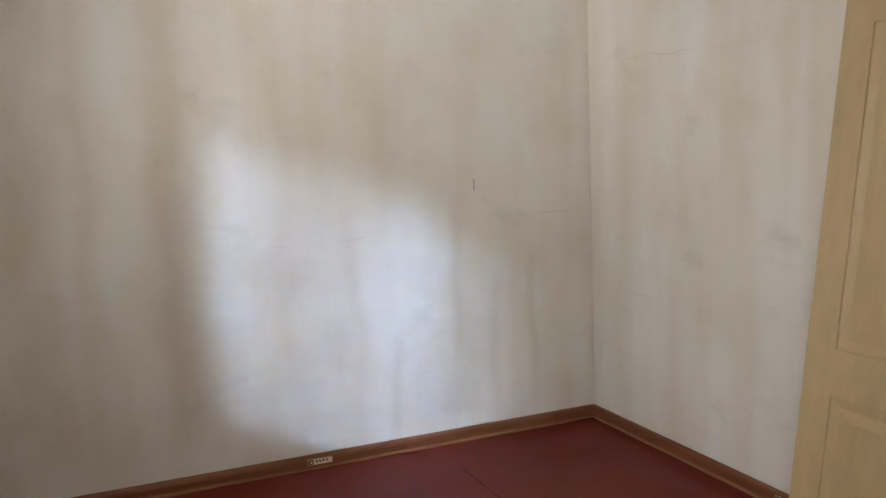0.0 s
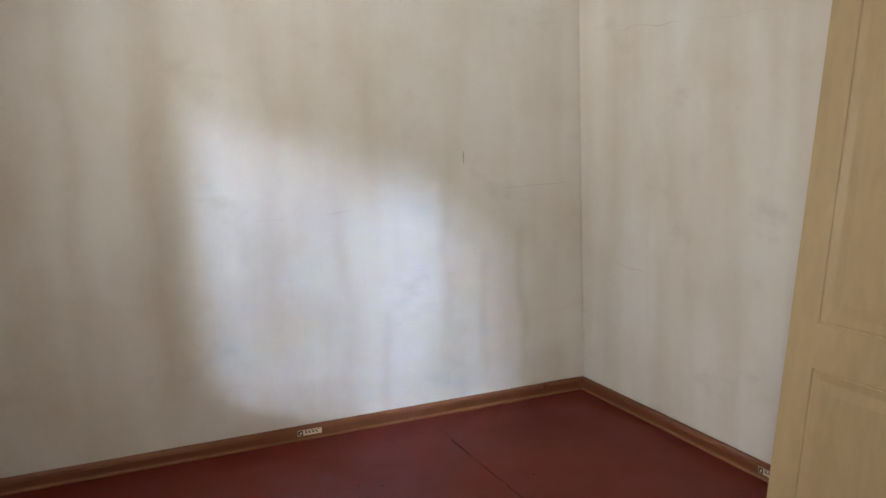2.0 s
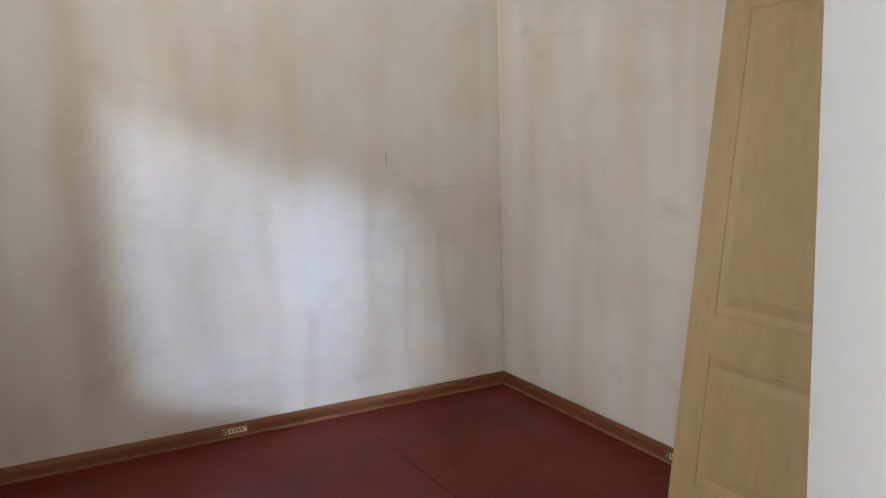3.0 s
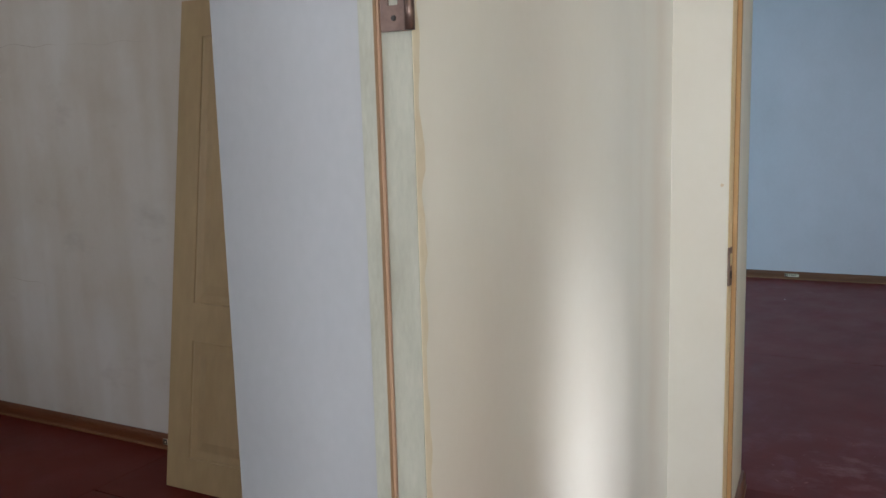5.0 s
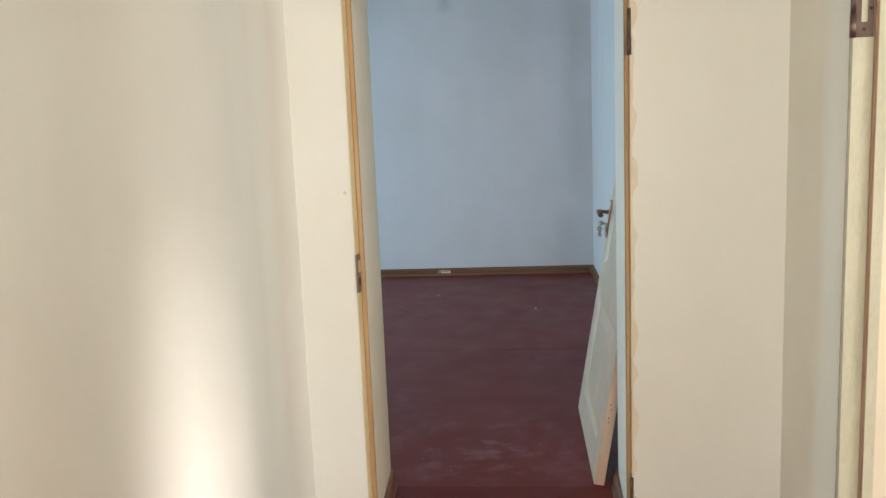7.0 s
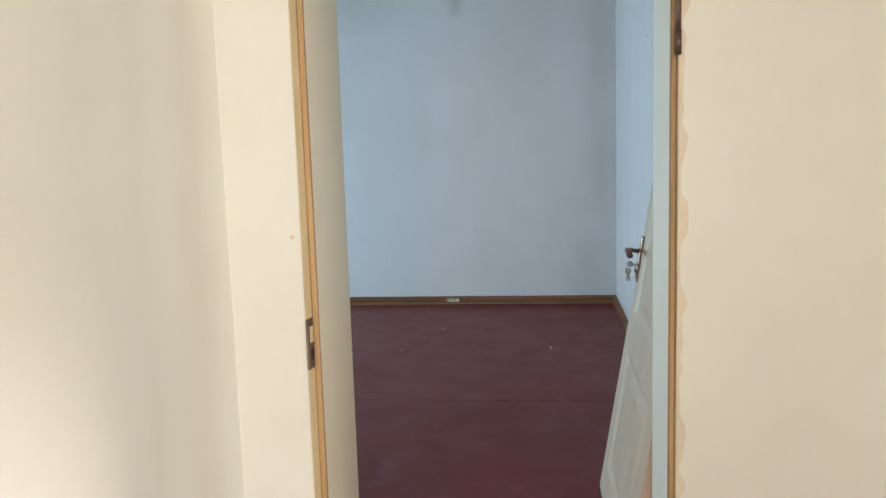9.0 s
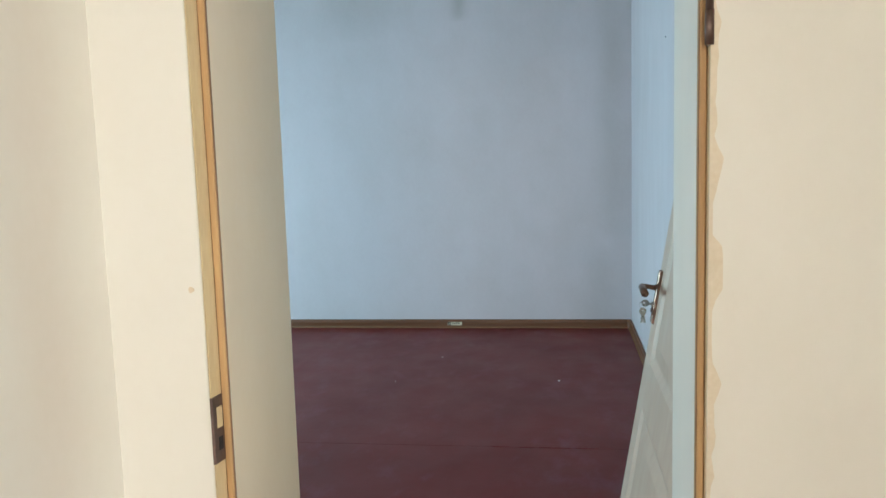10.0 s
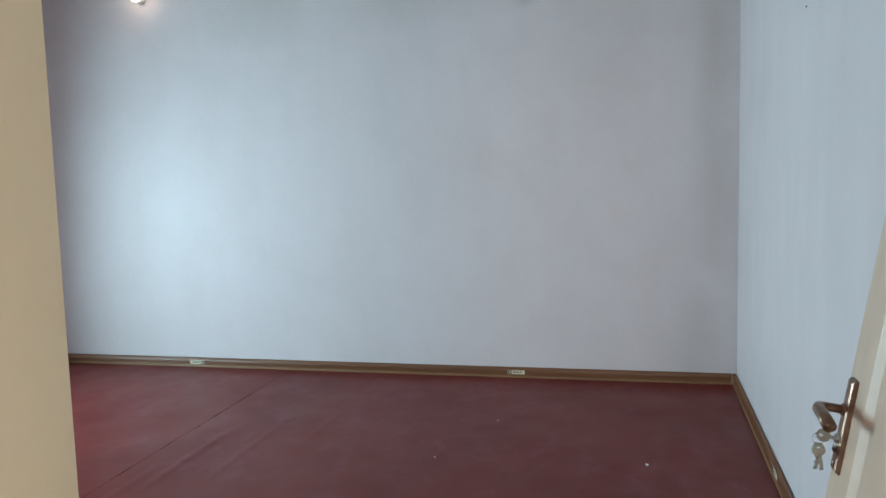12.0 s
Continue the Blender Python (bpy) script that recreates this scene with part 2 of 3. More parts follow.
# ---- mesh helpers ----
def box(bm, a, b):
    lo, hi = [min(p, q) for p, q in zip(a, b)], [max(p, q) for p, q in zip(a, b)]
    v = [bm.verts.new((x, y, z)) for x in (lo[0], hi[0]) for y in (lo[1], hi[1]) for z in (lo[2], hi[2])]
    for f in ((0, 1, 3, 2), (4, 6, 7, 5), (0, 4, 5, 1), (2, 3, 7, 6), (0, 2, 6, 4), (1, 5, 7, 3)):
        bm.faces.new([v[i] for i in f])
    return v


def rounded(bm, width, segments=2):
    bmesh.ops.bevel(bm, geom=list(bm.edges), offset=width, segments=segments, affect="EDGES", profile=0.5)


def part(name, bm, material, parent=None, label="", smooth=False):
    me = bpy.data.meshes.new(name)
    bmesh.ops.recalc_face_normals(bm, faces=bm.faces)
    bm.to_mesh(me)
    bm.free()
    me.materials.append(material)
    for f in me.polygons:
        f.use_smooth = smooth
    ob = new(name, me)
    if parent:
        ob.parent = parent
    return tagged(ob, label)


def slab(name, a, b, material, parent=None, label="", bevel=0.0):
    bm = bmesh.new()
    box(bm, a, b)
    if bevel:
        rounded(bm, bevel)
    return part(name, bm, material, parent, label)


def structure(ob, label, category):
    return tagged(ob, label, category, kind="structure")


def wall(name, a, b, material, label, holes=()):
    """A wall between two corners, with rectangular holes (lo, hi, bottom, top) along its length."""
    along = 0 if abs(b[0] - a[0]) > abs(b[1] - a[1]) else 1
    bm = bmesh.new()
    lo, hi = min(a[along], b[along]), max(a[along], b[along])
    at = lo

    def piece(u0, u1, z0, z1):
        p, q = list(a), list(b)
        p[along], q[along], p[2], q[2] = u0, u1, z0, z1
        box(bm, p, q)
    for h0, h1, z0, z1 in sorted(holes):
        if h0 > at:
            piece(at, h0, a[2], b[2])
        if z0 > a[2]:
            piece(h0, h1, a[2], z0)
        piece(h0, h1, z1, b[2])
        at = h1
    if at < hi:
        piece(at, hi, a[2], b[2])
    return structure(part(name, bm, material), label, "wall")


def wave(u, z, seed, amp):
    return amp * (noise.noise((u * 1.9, z * 0.35, seed)) + 0.45 * noise.noise((u * 6.5, z * 0.7, seed + 5)) + 0.35 * noise.noise((u * 1.3, z * 1.6, seed + 9)))


def uneven_wall(name, axis, at, depth, u0, u1, z0, z1, material, label, amp=0.004, seed=0.0, step=0.04, category="wall", bulge=None, ridge=None):
    """A wall whose visible face (at x or y = at) waves as hand-laid plaster does; depth points away from the room."""
    nu, nz = max(2, int((u1 - u0) / step)), max(2, int((z1 - z0) / (step * 3)))
    bm = bmesh.new()

    def place(u, d, z):
        return (at + d, u, z) if axis == "x" else (u, at + d, z)
    grid = []
    for i in range(nu + 1):
        u = u0 + (u1 - u0) * i / nu
        col = []
        for j in range(nz + 1):
            z = z0 + (z1 - z0) * j / nz
            edge = min(1.0, min(u - u0, u1 - u) / 0.12)
            swell = 0.0
            if ridge:
                swell -= ridge[2] * math.exp(-((u - ridge[0]) / ridge[1]) ** 2)
            if bulge:
                k = min(1.0, max(0.0, (bulge[1] - u) / (bulge[1] - bulge[0])))
                swell += bulge[2] * k * k * (3 - 2 * k)
            col.append(bm.verts.new(place(u, wave(u, z, seed, amp) * edge + swell, z)))
        grid.append(col)
    for i in range(nu):
        for j in range(nz):
            f = bm.faces.new((grid[i][j], grid[i + 1][j], grid[i + 1][j + 1], grid[i][j + 1]))
            f.smooth = True
    back = [bm.verts.new(place(u, depth, z)) for u, z in ((u0, z0), (u1, z0), (u1, z1), (u0, z1))]
    bm.faces.new(back)
    ends = [[bm.verts.new(v.co) for v in row] for row in ([grid[i][0] for i in range(nu + 1)], [grid[i][nz] for i in range(nu + 1)], grid[0], grid[nu])]
    bm.faces.new(ends[0] + [back[1], back[0]])
    bm.faces.new(ends[1] + [back[2], back[3]])
    bm.faces.new(ends[2] + [back[3], back[0]])
    bm.faces.new(ends[3] + [back[2], back[1]])
    me = bpy.data.meshes.new(name)
    bmesh.ops.recalc_face_normals(bm, faces=bm.faces)
    bm.to_mesh(me)
    bm.free()
    me.materials.append(material)
    return structure(new(name, me), label, category)


# ---- plan ----
H = 2.95                                   # ceiling height
HN, HS, HE, HW = 0.124, -1.42, 2.566, -2.0   # hall: north, south, east, west faces
R1E, R1N, R1W, R1S = 2.434, 3.741, -1.2, 0.541
R2E, R2S, R2W, R2N = 7.812, -1.277, 3.054, 4.1
D1A, D1B = -0.14, 0.9                    # door to the bedroom, along x
D2A, D2B = -0.96, -0.045                  # door to the blue room, along y
D3A, D3B = 1.12, 2.11                      # door in the south wall, along x
DOOR_TOP = 2.06

# room one
uneven_wall("wall_north_bedroom", "y", R1N, 0.4, R1W - 0.5, R1E + 0.3, 0, H, M_WALL1_RUNS_SHADED, "stained off-white painted plaster wall with vertical streaks, partly painted shade", 0.006, 1.0)
uneven_wall("wall_east_bedroom", "x", R1E, 0.3, R1S, R1N - 0.004, 0, H, M_WALL1, "stained off-white painted plaster wall with faint cracks", 0.005, 2.0)
wall("wall_west_bedroom", (R1W - 0.5, HN, 0), (R1W, R1N - 0.004, H), M_WALL1, "off-white painted wall with a window opening", [(1.4, 2.69, 0.99, 2.87)])
wall("wall_hall_north_west", (HW, HN, 0), (D1B, R1S, H), M_HALL, "cream painted plaster wall with a doorway", [(D1A, D1B, 0, DOOR_TOP)])
uneven_wall("wall_hall_north", "y", HN, 0.085, 0.861, HE + 0.1, 0, H, M_HALL_STAINED_SHADED, "glossy cream painted plaster wall, uneven, with a bright sheen", 0.007, 6.0, ridge=(1.85, 0.3, 0.03))
wall("wall_bedroom_south", (D1B, HN + 0.085, 0), (HE + 0.1, R1S, H), M_WALL1, "off-white painted plaster wall")
# blue room
wall("wall_hall_east", (HE, HS - 0.4, 0), (HE + 0.03, HN + 0.05, H), M_HALL, "cream painted plaster wall with a doorway", [(-0.951, -0.058, 0, DOOR_TOP)])
wall("wall_blue_room_doorway", (HE + 0.03, HS - 0.4, 0), (R2W, HN + 0.05, H), M_WALL2, "pale blue painted plaster wall with a doorway", [(D2A, D2B, 0, DOOR_TOP)])
wall("wall_west_blue_room", (R1E + 0.3, HN + 0.05, 0), (R2W, R2N, H), M_WALL2, "pale blue painted wall")
uneven_wall("wall_east_blue_room", "x", R2E, 0.4, R2S - 0.4, R2N + 0.4, 0, H, M_WALL2_SMUDGED_SHADED, "pale blue painted plaster wall with grey smudges and painted shade", 0.0028, 3.0)
uneven_wall("wall_south_blue_room", "y", R2S, -0.4, R2W, R2E - 0.004, 0, H, M_WALL2, "pale blue painted plaster wall", 0.001, 4.0, bulge=(4.2, 5.0, 0.038))
wall("wall_north_blue_room", (R2W, R2N, 0), (R2E - 0.004, R2N + 0.4, H), M_WALL2, "pale blue painted wall with a window opening", [(4.9, 6.5, 0.3, 1.8)])
# hall and the room south of it
wall("wall_hall_south", (HW, HS - 0.4, 0), (HE, HS, H), M_HALL, "cream painted plaster wall with a doorway", [(-1.6, -0.5, 0.7, 2.3), (D3A, D3B, 0, DOOR_TOP)])
wall("wall_hall_west", (HW - 0.4, HS - 0.4, 0), (HW, R1S, H), M_HALL, "cream painted wall with a window opening", [(-1.25, -0.25, 0.75, 2.25)])
wall("wall_south_room", (-0.4, HS - 2.8, 0), (HE + 0.4, HS - 2.4, H), M_HALL, "plain cream wall with a window opening", [(-0.1, 1.06, 0.8, 2.6)])
wall("wall_south_room_west", (-0.4, HS - 2.4, 0), (-0.2, HS - 0.4, H), M_HALL, "plain cream wall")
wall("wall_south_room_east", (HE, HS - 2.4, 0), (HE + 0.4, HS - 0.4, H), M_HALL, "plain cream wall")
structure(slab("ceiling", (-2.6, -4.2, H), (8.4, 4.7, H + 0.2), M_CEIL), "whitewashed flat ceiling", "ceiling")
structure(slab("ground", (-400, -400, -0.5), (400, 400, -0.3), M_GROUND), "bare earth outside the house", "ground")
bm = bmesh.new()
for a, b in (((R1W - 0.5, HN + 0.2), (HE + 0.2, R1N + 0.4)), ((HW - 0.4, HS - 0.4), (HE + 0.2, HN + 0.2)), ((HE + 0.2, R2S - 0.4), (R2E + 0.4, R2N + 0.4)), ((-0.4, HS - 2.8), (HE + 0.4, HS - 0.4))):
    box(bm, (*a, -0.29), (*b, -0.004))
structure(part("floor", bm, M_FLOOR), "worn red-brown enamel painted floor", "floor")


def prism(bm, pts, z0, z1):
    lo = [bm.verts.new((x, y, z0)) for x, y in pts]
    hi = [bm.verts.new((x, y, z1)) for x, y in pts]
    bm.faces.new(lo)
    bm.faces.new(hi)
    for i in range(len(pts)):
        j = (i + 1) % len(pts)
        bm.faces.new((lo[i], lo[j], hi[j], hi[i]))


def prism_part(name, pts, z0, z1, material, parent=None, label="", bevel=0.0):
    bm = bmesh.new()
    prism(bm, pts, z0, z1)
    bmesh.ops.recalc_face_normals(bm, faces=bm.faces)
    if bevel:
        rounded(bm, bevel, 1)
    return part(name, bm, material, parent, label)


def turned(pts, origin, along, inward):
    """Plan points (u along the wall, d into the opening's depth) into the world."""
    return [(origin[0] + along[0] * u + inward[0] * d, origin[1] + along[1] * u + inward[1] * d) for u, d in pts]


def ragged(name, origin, along, out, z0, z1, w0, w1, material, parent, seed, freq=4.2):
    """A brushed paint margin beside a frame: straight on one side, ragged on the other, 2 mm proud."""
    bm = bmesh.new()
    n = int((z1 - z0) / 0.018)
    rows = []
    for i in range(n + 1):
        z = z0 + (z1 - z0) * i / n
        k = noise.noise((z * freq, seed, 0)) * 0.9 + noise.noise((z * 22, seed, 3)) * 0.45
        w = w0 + (w1 - w0) * min(1.0, max(0.0, 0.35 + k * 2.2))
        rows.append([bm.verts.new((origin[0] + along[0] * u + out[0] * d, origin[1] + along[1] * u + out[1] * d, z)) for u, d in ((0, 0.003), (w, 0.003), (w + 0.001, -0.004), (0, -0.004))])
    for a, b in zip(rows, rows[1:]):
        for i in range(4):
            j = (i + 1) % 4
            bm.faces.new((a[i], a[j], b[j], b[i]))
    return part(name, bm, material, parent)


def hinge_plate(parent, origin, along, depth, out, z0, z1):
    """Half of a lift-off hinge: a leaf screwed to the rebate, a knuckle at the face of the wall.
    along points into the opening, depth into the wall, out into the hall."""
    def pt(u, d):
        return (origin[0] + along[0] * u + depth[0] * d, origin[1] + along[1] * u + depth[1] * d)
    thing = new("door_hinge")
    tagged(thing, "aged bronze lift-off door hinge")
    bm = bmesh.new()
    for d0, d1, lo, hi in ((0.002, 0.044, z0, z0 + 0.036), (0.002, 0.015, z0 + 0.036, z1 - 0.036), (0.031, 0.044, z0 + 0.036, z1 - 0.036), (0.002, 0.044, z1 - 0.036, z1)):
        prism(bm, [pt(0, d0), pt(0.003, d0), pt(0.003, d1), pt(0, d1)], lo, hi)
    plate = part("hinge_plate", bm, M_BRONZE, thing)
    for k in range(3):
        bm = bmesh.new()
        bmesh.ops.create_cone(bm, segments=12, cap_ends=True, radius1=0.0045, radius2=0.0035, depth=0.003)
        c = pt(0.0035, (0.022, 0.037, 0.022)[k])
        ang = math.atan2(along[1], along[0])
        bmesh.ops.transform(bm, matrix=pose(c[0], c[1], z0 + 0.018 + (z1 - z0 - 0.036) * k / 2, 0, 90, math.degrees(ang)), verts=bm.verts)
        part("screw", bm, M_DARK, plate)
    c = pt(0.004, -0.005)
    for lo, hi, r in ((z0, z0 + 0.055, 0.0075), (z0 + 0.056, z1, 0.0065)):
        bm = bmesh.new()
        bmesh.ops.create_cone(bm, segments=16, cap_ends=True, radius1=r, radius2=r, depth=hi - lo)
        bmesh.ops.transform(bm, matrix=pose(c[0], c[1], (lo + hi) / 2), verts=bm.verts)
        part("knuckle" if r > 0.007 else "pin", bm, M_BRONZE, thing, "", True)
    thing.parent = parent
    return thing


def jamb(frame_thing, origin, along, depth, stop, reveal_end, flare, material, reveal_material, face_w=0.016, rd=0.05, sd=0.028, edge=None, splay=1.0, stop_material=None):
    """One side of a door frame: rebated board, bare stop edge, stop, and the plastered reveal behind.
    origin: edge of the opening on the wall's face; along: into the opening; depth: into the wall."""
    def P(*pts):
        return turned(pts, origin, along, depth)
    back = -0.055
    prism_part("rebate", P((0, -0.002), (face_w * splay, -0.002), (face_w, rd), (back, rd), (back, 0.002), (0, 0.002)), 0, DOOR_TOP, material, frame_thing)
    prism_part("stop", P((back, rd + 0.002), (face_w + stop, rd + 0.002), (face_w + stop, rd + 0.002 + sd), (back, rd + 0.002 + sd)), 0, DOOR_TOP, stop_material or material, frame_thing)
    prism_part("bare_edge", P((face_w + 0.001, rd - 0.002), (face_w + 0.003, rd - 0.004), (face_w + stop - 0.002, rd - 0.004), (face_w + stop - 0.0005, rd - 0.002), (face_w + stop - 0.0005, rd + 0.0025), (face_w + 0.001, rd + 0.0025)), 0, DOOR_TOP, edge or M_PINE, frame_thing, "strip of bare wood along the stop")
    for u in (face_w - 0.0008, face_w + stop - 0.0008):
        prism_part("joint_line", P((u, rd - 0.0012), (u + 0.0022, rd - 0.0012), (u + 0.0022, rd + 0.0032), (u, rd + 0.0032)), 0, DOOR_TOP, M_JOINT, frame_thing, "dark joint beside the bare wood")
    prism_part("reveal", P((back, rd + sd + 0.004), (face_w + stop * 0.5, rd + sd + 0.004), (flare, reveal_end), (back, reveal_end)), 0, DOOR_TOP, reveal_material, frame_thing, "plastered and painted reveal")


def door_frame(name, label):
    return tagged(new(name), label, "door frame", kind="structure")


# frame of the bedroom door
f1 = door_frame("door_1", "wooden door frame with worn greenish paint, its leaf taken off")
jamb(f1, (0.861, HN), (-1, 0), (0, 1), 0.011, R1S - HN, -0.036, M_FRAME, M_REVEAL_DIMMED, 0.012, edge=M_BROWN)
jamb(f1, (-0.085, HN), (1, 0), (0, 1), 0.007, R1S - HN, -0.04, M_FRAME, M_REVEAL_DIMMED, edge=M_BROWN)
slab("head", (-0.1, HN, DOOR_TOP - 0.02), (0.86, HN + 0.08, DOOR_TOP + 0.03), M_FRAME, f1)
ragged("paint_margin", (0.8515, HN), (1, 0), (0, -1), 0, DOOR_TOP, 0.012, 0.026, M_FRAME2, f1, 1.0, 9.0)
hinge_plate(f1, (0.845, HN), (-1, 0), (0, 1), (0, -1), 1.574, 1.70)
hinge_plate(f1, (0.845, HN), (-1, 0), (0, 1), (0, -1), 0.20, 0.326)

# frame of the blue room's door
f2 = door_frame("door_2", "pine door frame with worn ochre paint, its leaf taken off")
jamb(f2, (HE, -0.060), (0, -1), (1, 0), 0.015, R2W - HE, -0.006, M_OCHRE, M_REVEAL_WARMED, 0.007, 0.034, 0.02, splay=0.3, stop_material=M_REVEAL_WARMED)
jamb(f2, (HE, -0.950), (0, 1), (1, 0), 0.013, R2W - HE, -0.006, M_OCHRE, M_REVEAL_WHITE, 0.002, 0.034, 0.02, stop_material=M_PINE)
slab("head", (HE, -0.97, DOOR_TOP - 0.02), (HE + 0.08, -0.04, DOOR_TOP + 0.03), M_OCHRE, f2)
ragged("paint_margin", (HE, -0.9465), (0, -1), (-1, 0), 0, DOOR_TOP, 0.006, 0.023, M_MARGIN, f2, 2.0, 10.0)
hinge_plate(f2, (HE, -0.948), (0, 1), (1, 0), (-1, 0), 1.627, 1.765)
hinge_plate(f2, (HE, -0.948), (0, 1), (1, 0), (-1, 0), 0.13, 0.262)

# frame of the south door
f3 = door_frame("door_3", "wooden door frame with cream paint, its leaf taken off")
jamb(f3, (2.10, HS), (-1, 0), (0, -1), 0.012, 0.4, 0.0, M_FRAME3, M_REVEAL_WARMED, edge=M_BROWN)
jamb(f3, (1.13, HS), (1, 0), (0, -1), 0.012, 0.4, 0.0, M_FRAME3, M_REVEAL_WARMED, edge=M_BROWN)
slab("head", (1.12, HS - 0.08, DOOR_TOP - 0.02), (2.10, HS, DOOR_TOP + 0.03), M_FRAME3, f3)
ragged("paint_margin", (2.098, HS), (1, 0), (0, 1), 0, DOOR_TOP, 0.002, 0.006, M_SCRATCH, f3, 3.0, 8.0)
hinge_plate(f3, (2.084, HS), (-1, 0), (0, -1), (0, 1), 1.606, 1.741)

# strike plate of the blue room's door, bent round the edge of the frame
strike = tagged(new("strike_plate"), "aged bronze strike plate let into the door frame", "strike plate")
prism_part("plate", [(HE - 0.004, -0.0595), (HE - 0.003, -0.0645), (HE + 0.030, -0.0692), (HE + 0.030, -0.0665), (HE - 0.0022, -0.0618), (HE - 0.0022, -0.0595)], 0.902, 1.029, M_BRONZE, strike)
for nm, d0, d1, z0, z1, hole_material in (("latch_hole", 0.008, 0.026, 0.968, 1.008, M_OCHRE), ("bolt_hole", 0.010, 0.024, 0.925, 0.95, M_DARK)):
    y0, y1 = [-0.0645 - (d + 0.003) / 0.033 * 0.0047 for d in (d0, d1)]
    prism_part(nm, [(HE + d0, y0 + 0.001), (HE + d0, y0 - 0.0008), (HE + d1, y1 - 0.0008), (HE + d1, y1 + 0.001)], z0, z1, hole_material, strike)


# ---- skirting ----
def skirting(name, a, b, out, label="brown wood-grain plastic skirting board"):
    """A skirting board from a to b along x or y; out points into the room."""
    prof = ((0, 0), (0.019, 0), (0.019, 0.012), (0.0165, 0.017), (0.0165, 0.045), (0.013, 0.058), (0.007, 0.067), (0.002, 0.07), (0, 0.07))
    bm = bmesh.new()
    rows = [[bm.verts.new((p[0] + out[0] * d, p[1] + out[1] * d, z)) for d, z in prof] for p in (a, b)]
    n = len(prof)
    for i in range(n):
        j = (i + 1) % n
        bm.faces.new((rows[0][i], rows[0][j], rows[1][j], rows[1][i]))
    bm.faces.new(rows[0])
    bm.faces.new(rows[1])
    ob = structure(part(name, bm, M_BASE), label, "skirting")
    lip = ((0.0192, 0.0005), (0.0215, 0.0005), (0.0215, 0.009), (0.0192, 0.012))
    bm = bmesh.new()
    rows = [[bm.verts.new((p[0] + out[0] * d, p[1] + out[1] * d, z)) for d, z in lip] for p in (a, b)]
    for i in range(4):
        j = (i + 1) % 4
        bm.faces.new((rows[0][i], rows[0][j], rows[1][j], rows[1][i]))
    bm.faces.new(rows[0])
    bm.faces.new(rows[1])
    part("lip", bm, M_BASE_LINE, ob)
    return ob


def joiner(at, out, along, parent):
    """The plastic joiner that caps two lengths of skirting."""
    bm = bmesh.new()
    pts = [(at[0] + along[0] * u + out[0] * d, at[1] + along[1] * u + out[1] * d) for u, d in ((-0.012, 0.001), (0.012, 0.001), (0.012, 0.0205), (-0.012, 0.0205))]
    prism(bm, pts, 0.001, 0.0715)
    rounded(bm, 0.002, 1)
    part("joiner", bm, M_BASE, parent)


E = 0.006  # the boards stand clear of the waviest plaster
b1 = skirting("baseboard_bedroom_north", (R1W, R1N - E), (R1E - 0.02, R1N - E), (0, -1))
b2 = skirting("baseboard_bedroom_east", (R1E - E, R1S), (R1E - E, R1N - 0.004), (-1, 0))
skirting("baseboard_bedroom_west", (R1W, R1S), (R1W, R1N - 0.03), (1, 0))
b3 = skirting("baseboard_blue_room_east", (R2E - E, R2S + 0.004), (R2E - E, R2N), (-1, 0))
b4 = skirting("baseboard_blue_room_south", (R2W + 0.03, R2S + E), (R2E - 0.03, R2S + E), (0, 1))
skirting("baseboard_blue_room_north", (R2W, R2N), (R2E - 0.03, R2N), (0, -1))
skirting("baseboard_blue_room_west", (R2W, -0.04), (R2W, R2N - 0.03), (1, 0))
skirting("baseboard_reveal_north", (2.68, -0.073), (R2W + 0.02, -0.053), (0, -1))
skirting("baseboard_reveal_south", (2.68, -0.942), (R2W + 0.02, -0.953), (0, 1))
joiner((2.18, R1N - E), (0, -1), (1, 0), b1)
joiner((R1E - 0.016, R1N - 0.016), (-0.7, -0.7), (0.7, -0.7), b1)
joiner((R2E - 0.016, R2S + 0.016), (-0.7, 0.7), (0.7, 0.7), b3)


def sticker(centre, right, out, length=0.118):
    """A maker's sticker on the skirting: an icon and a row of unreadable marks."""
    thing = tagged(new("sticker"), "small paper sticker with dark marks on the skirting board", "sticker", "stickers on the skirting boards")
    def flat(name, u0, u1, z0, z1, d, material, parent, skew=0.0):
        bm = bmesh.new()
        def P(u, z, dd):
            return (centre[0] + right[0] * u + out[0] * dd, centre[1] + right[1] * u + out[1] * dd, centre[2] + z)
        q = [(u0, z0), (u1, z0), (u1 + skew, z1), (u0 + skew, z1)]
        lo = [bm.verts.new(P(u, z, d - 0.0006)) for u, z in q]
        hi = [bm.verts.new(P(u, z, d)) for u, z in q]
        bm.faces.new(lo), bm.faces.new(hi)
        for i in range(4):
            bm.faces.new((lo[i], lo[(i + 1) % 4], hi[(i + 1) % 4], hi[i]))
        return part(name, bm, material, parent)
    h = length / 2
    paper = flat("paper", -h, h, -0.014, 0.014, 0.001, M_LABEL, thing)
    flat("icon", -h + 0.002, -h + 0.027, -0.012, 0.012, 0.0017, M_INK, paper)
    flat("tick", -h + 0.009, -h + 0.018, -0.006, 0.004, 0.0024, M_LABEL, paper, 0.004)
    for k in range(4):
        flat("mark", -h + 0.040 + 0.017 * k, -h + 0.049 + 0.017 * k, -0.005, 0.006, 0.0017, M_INK, paper, -0.006)
    flat("rule", -h + 0.032, h - 0.004, 0.009, 0.011, 0.0017, M_INK, paper)
    return thing


S = 0.0168 + E
sticker((0.878, R1N - S, 0.037), (1, 0), (0, -1))
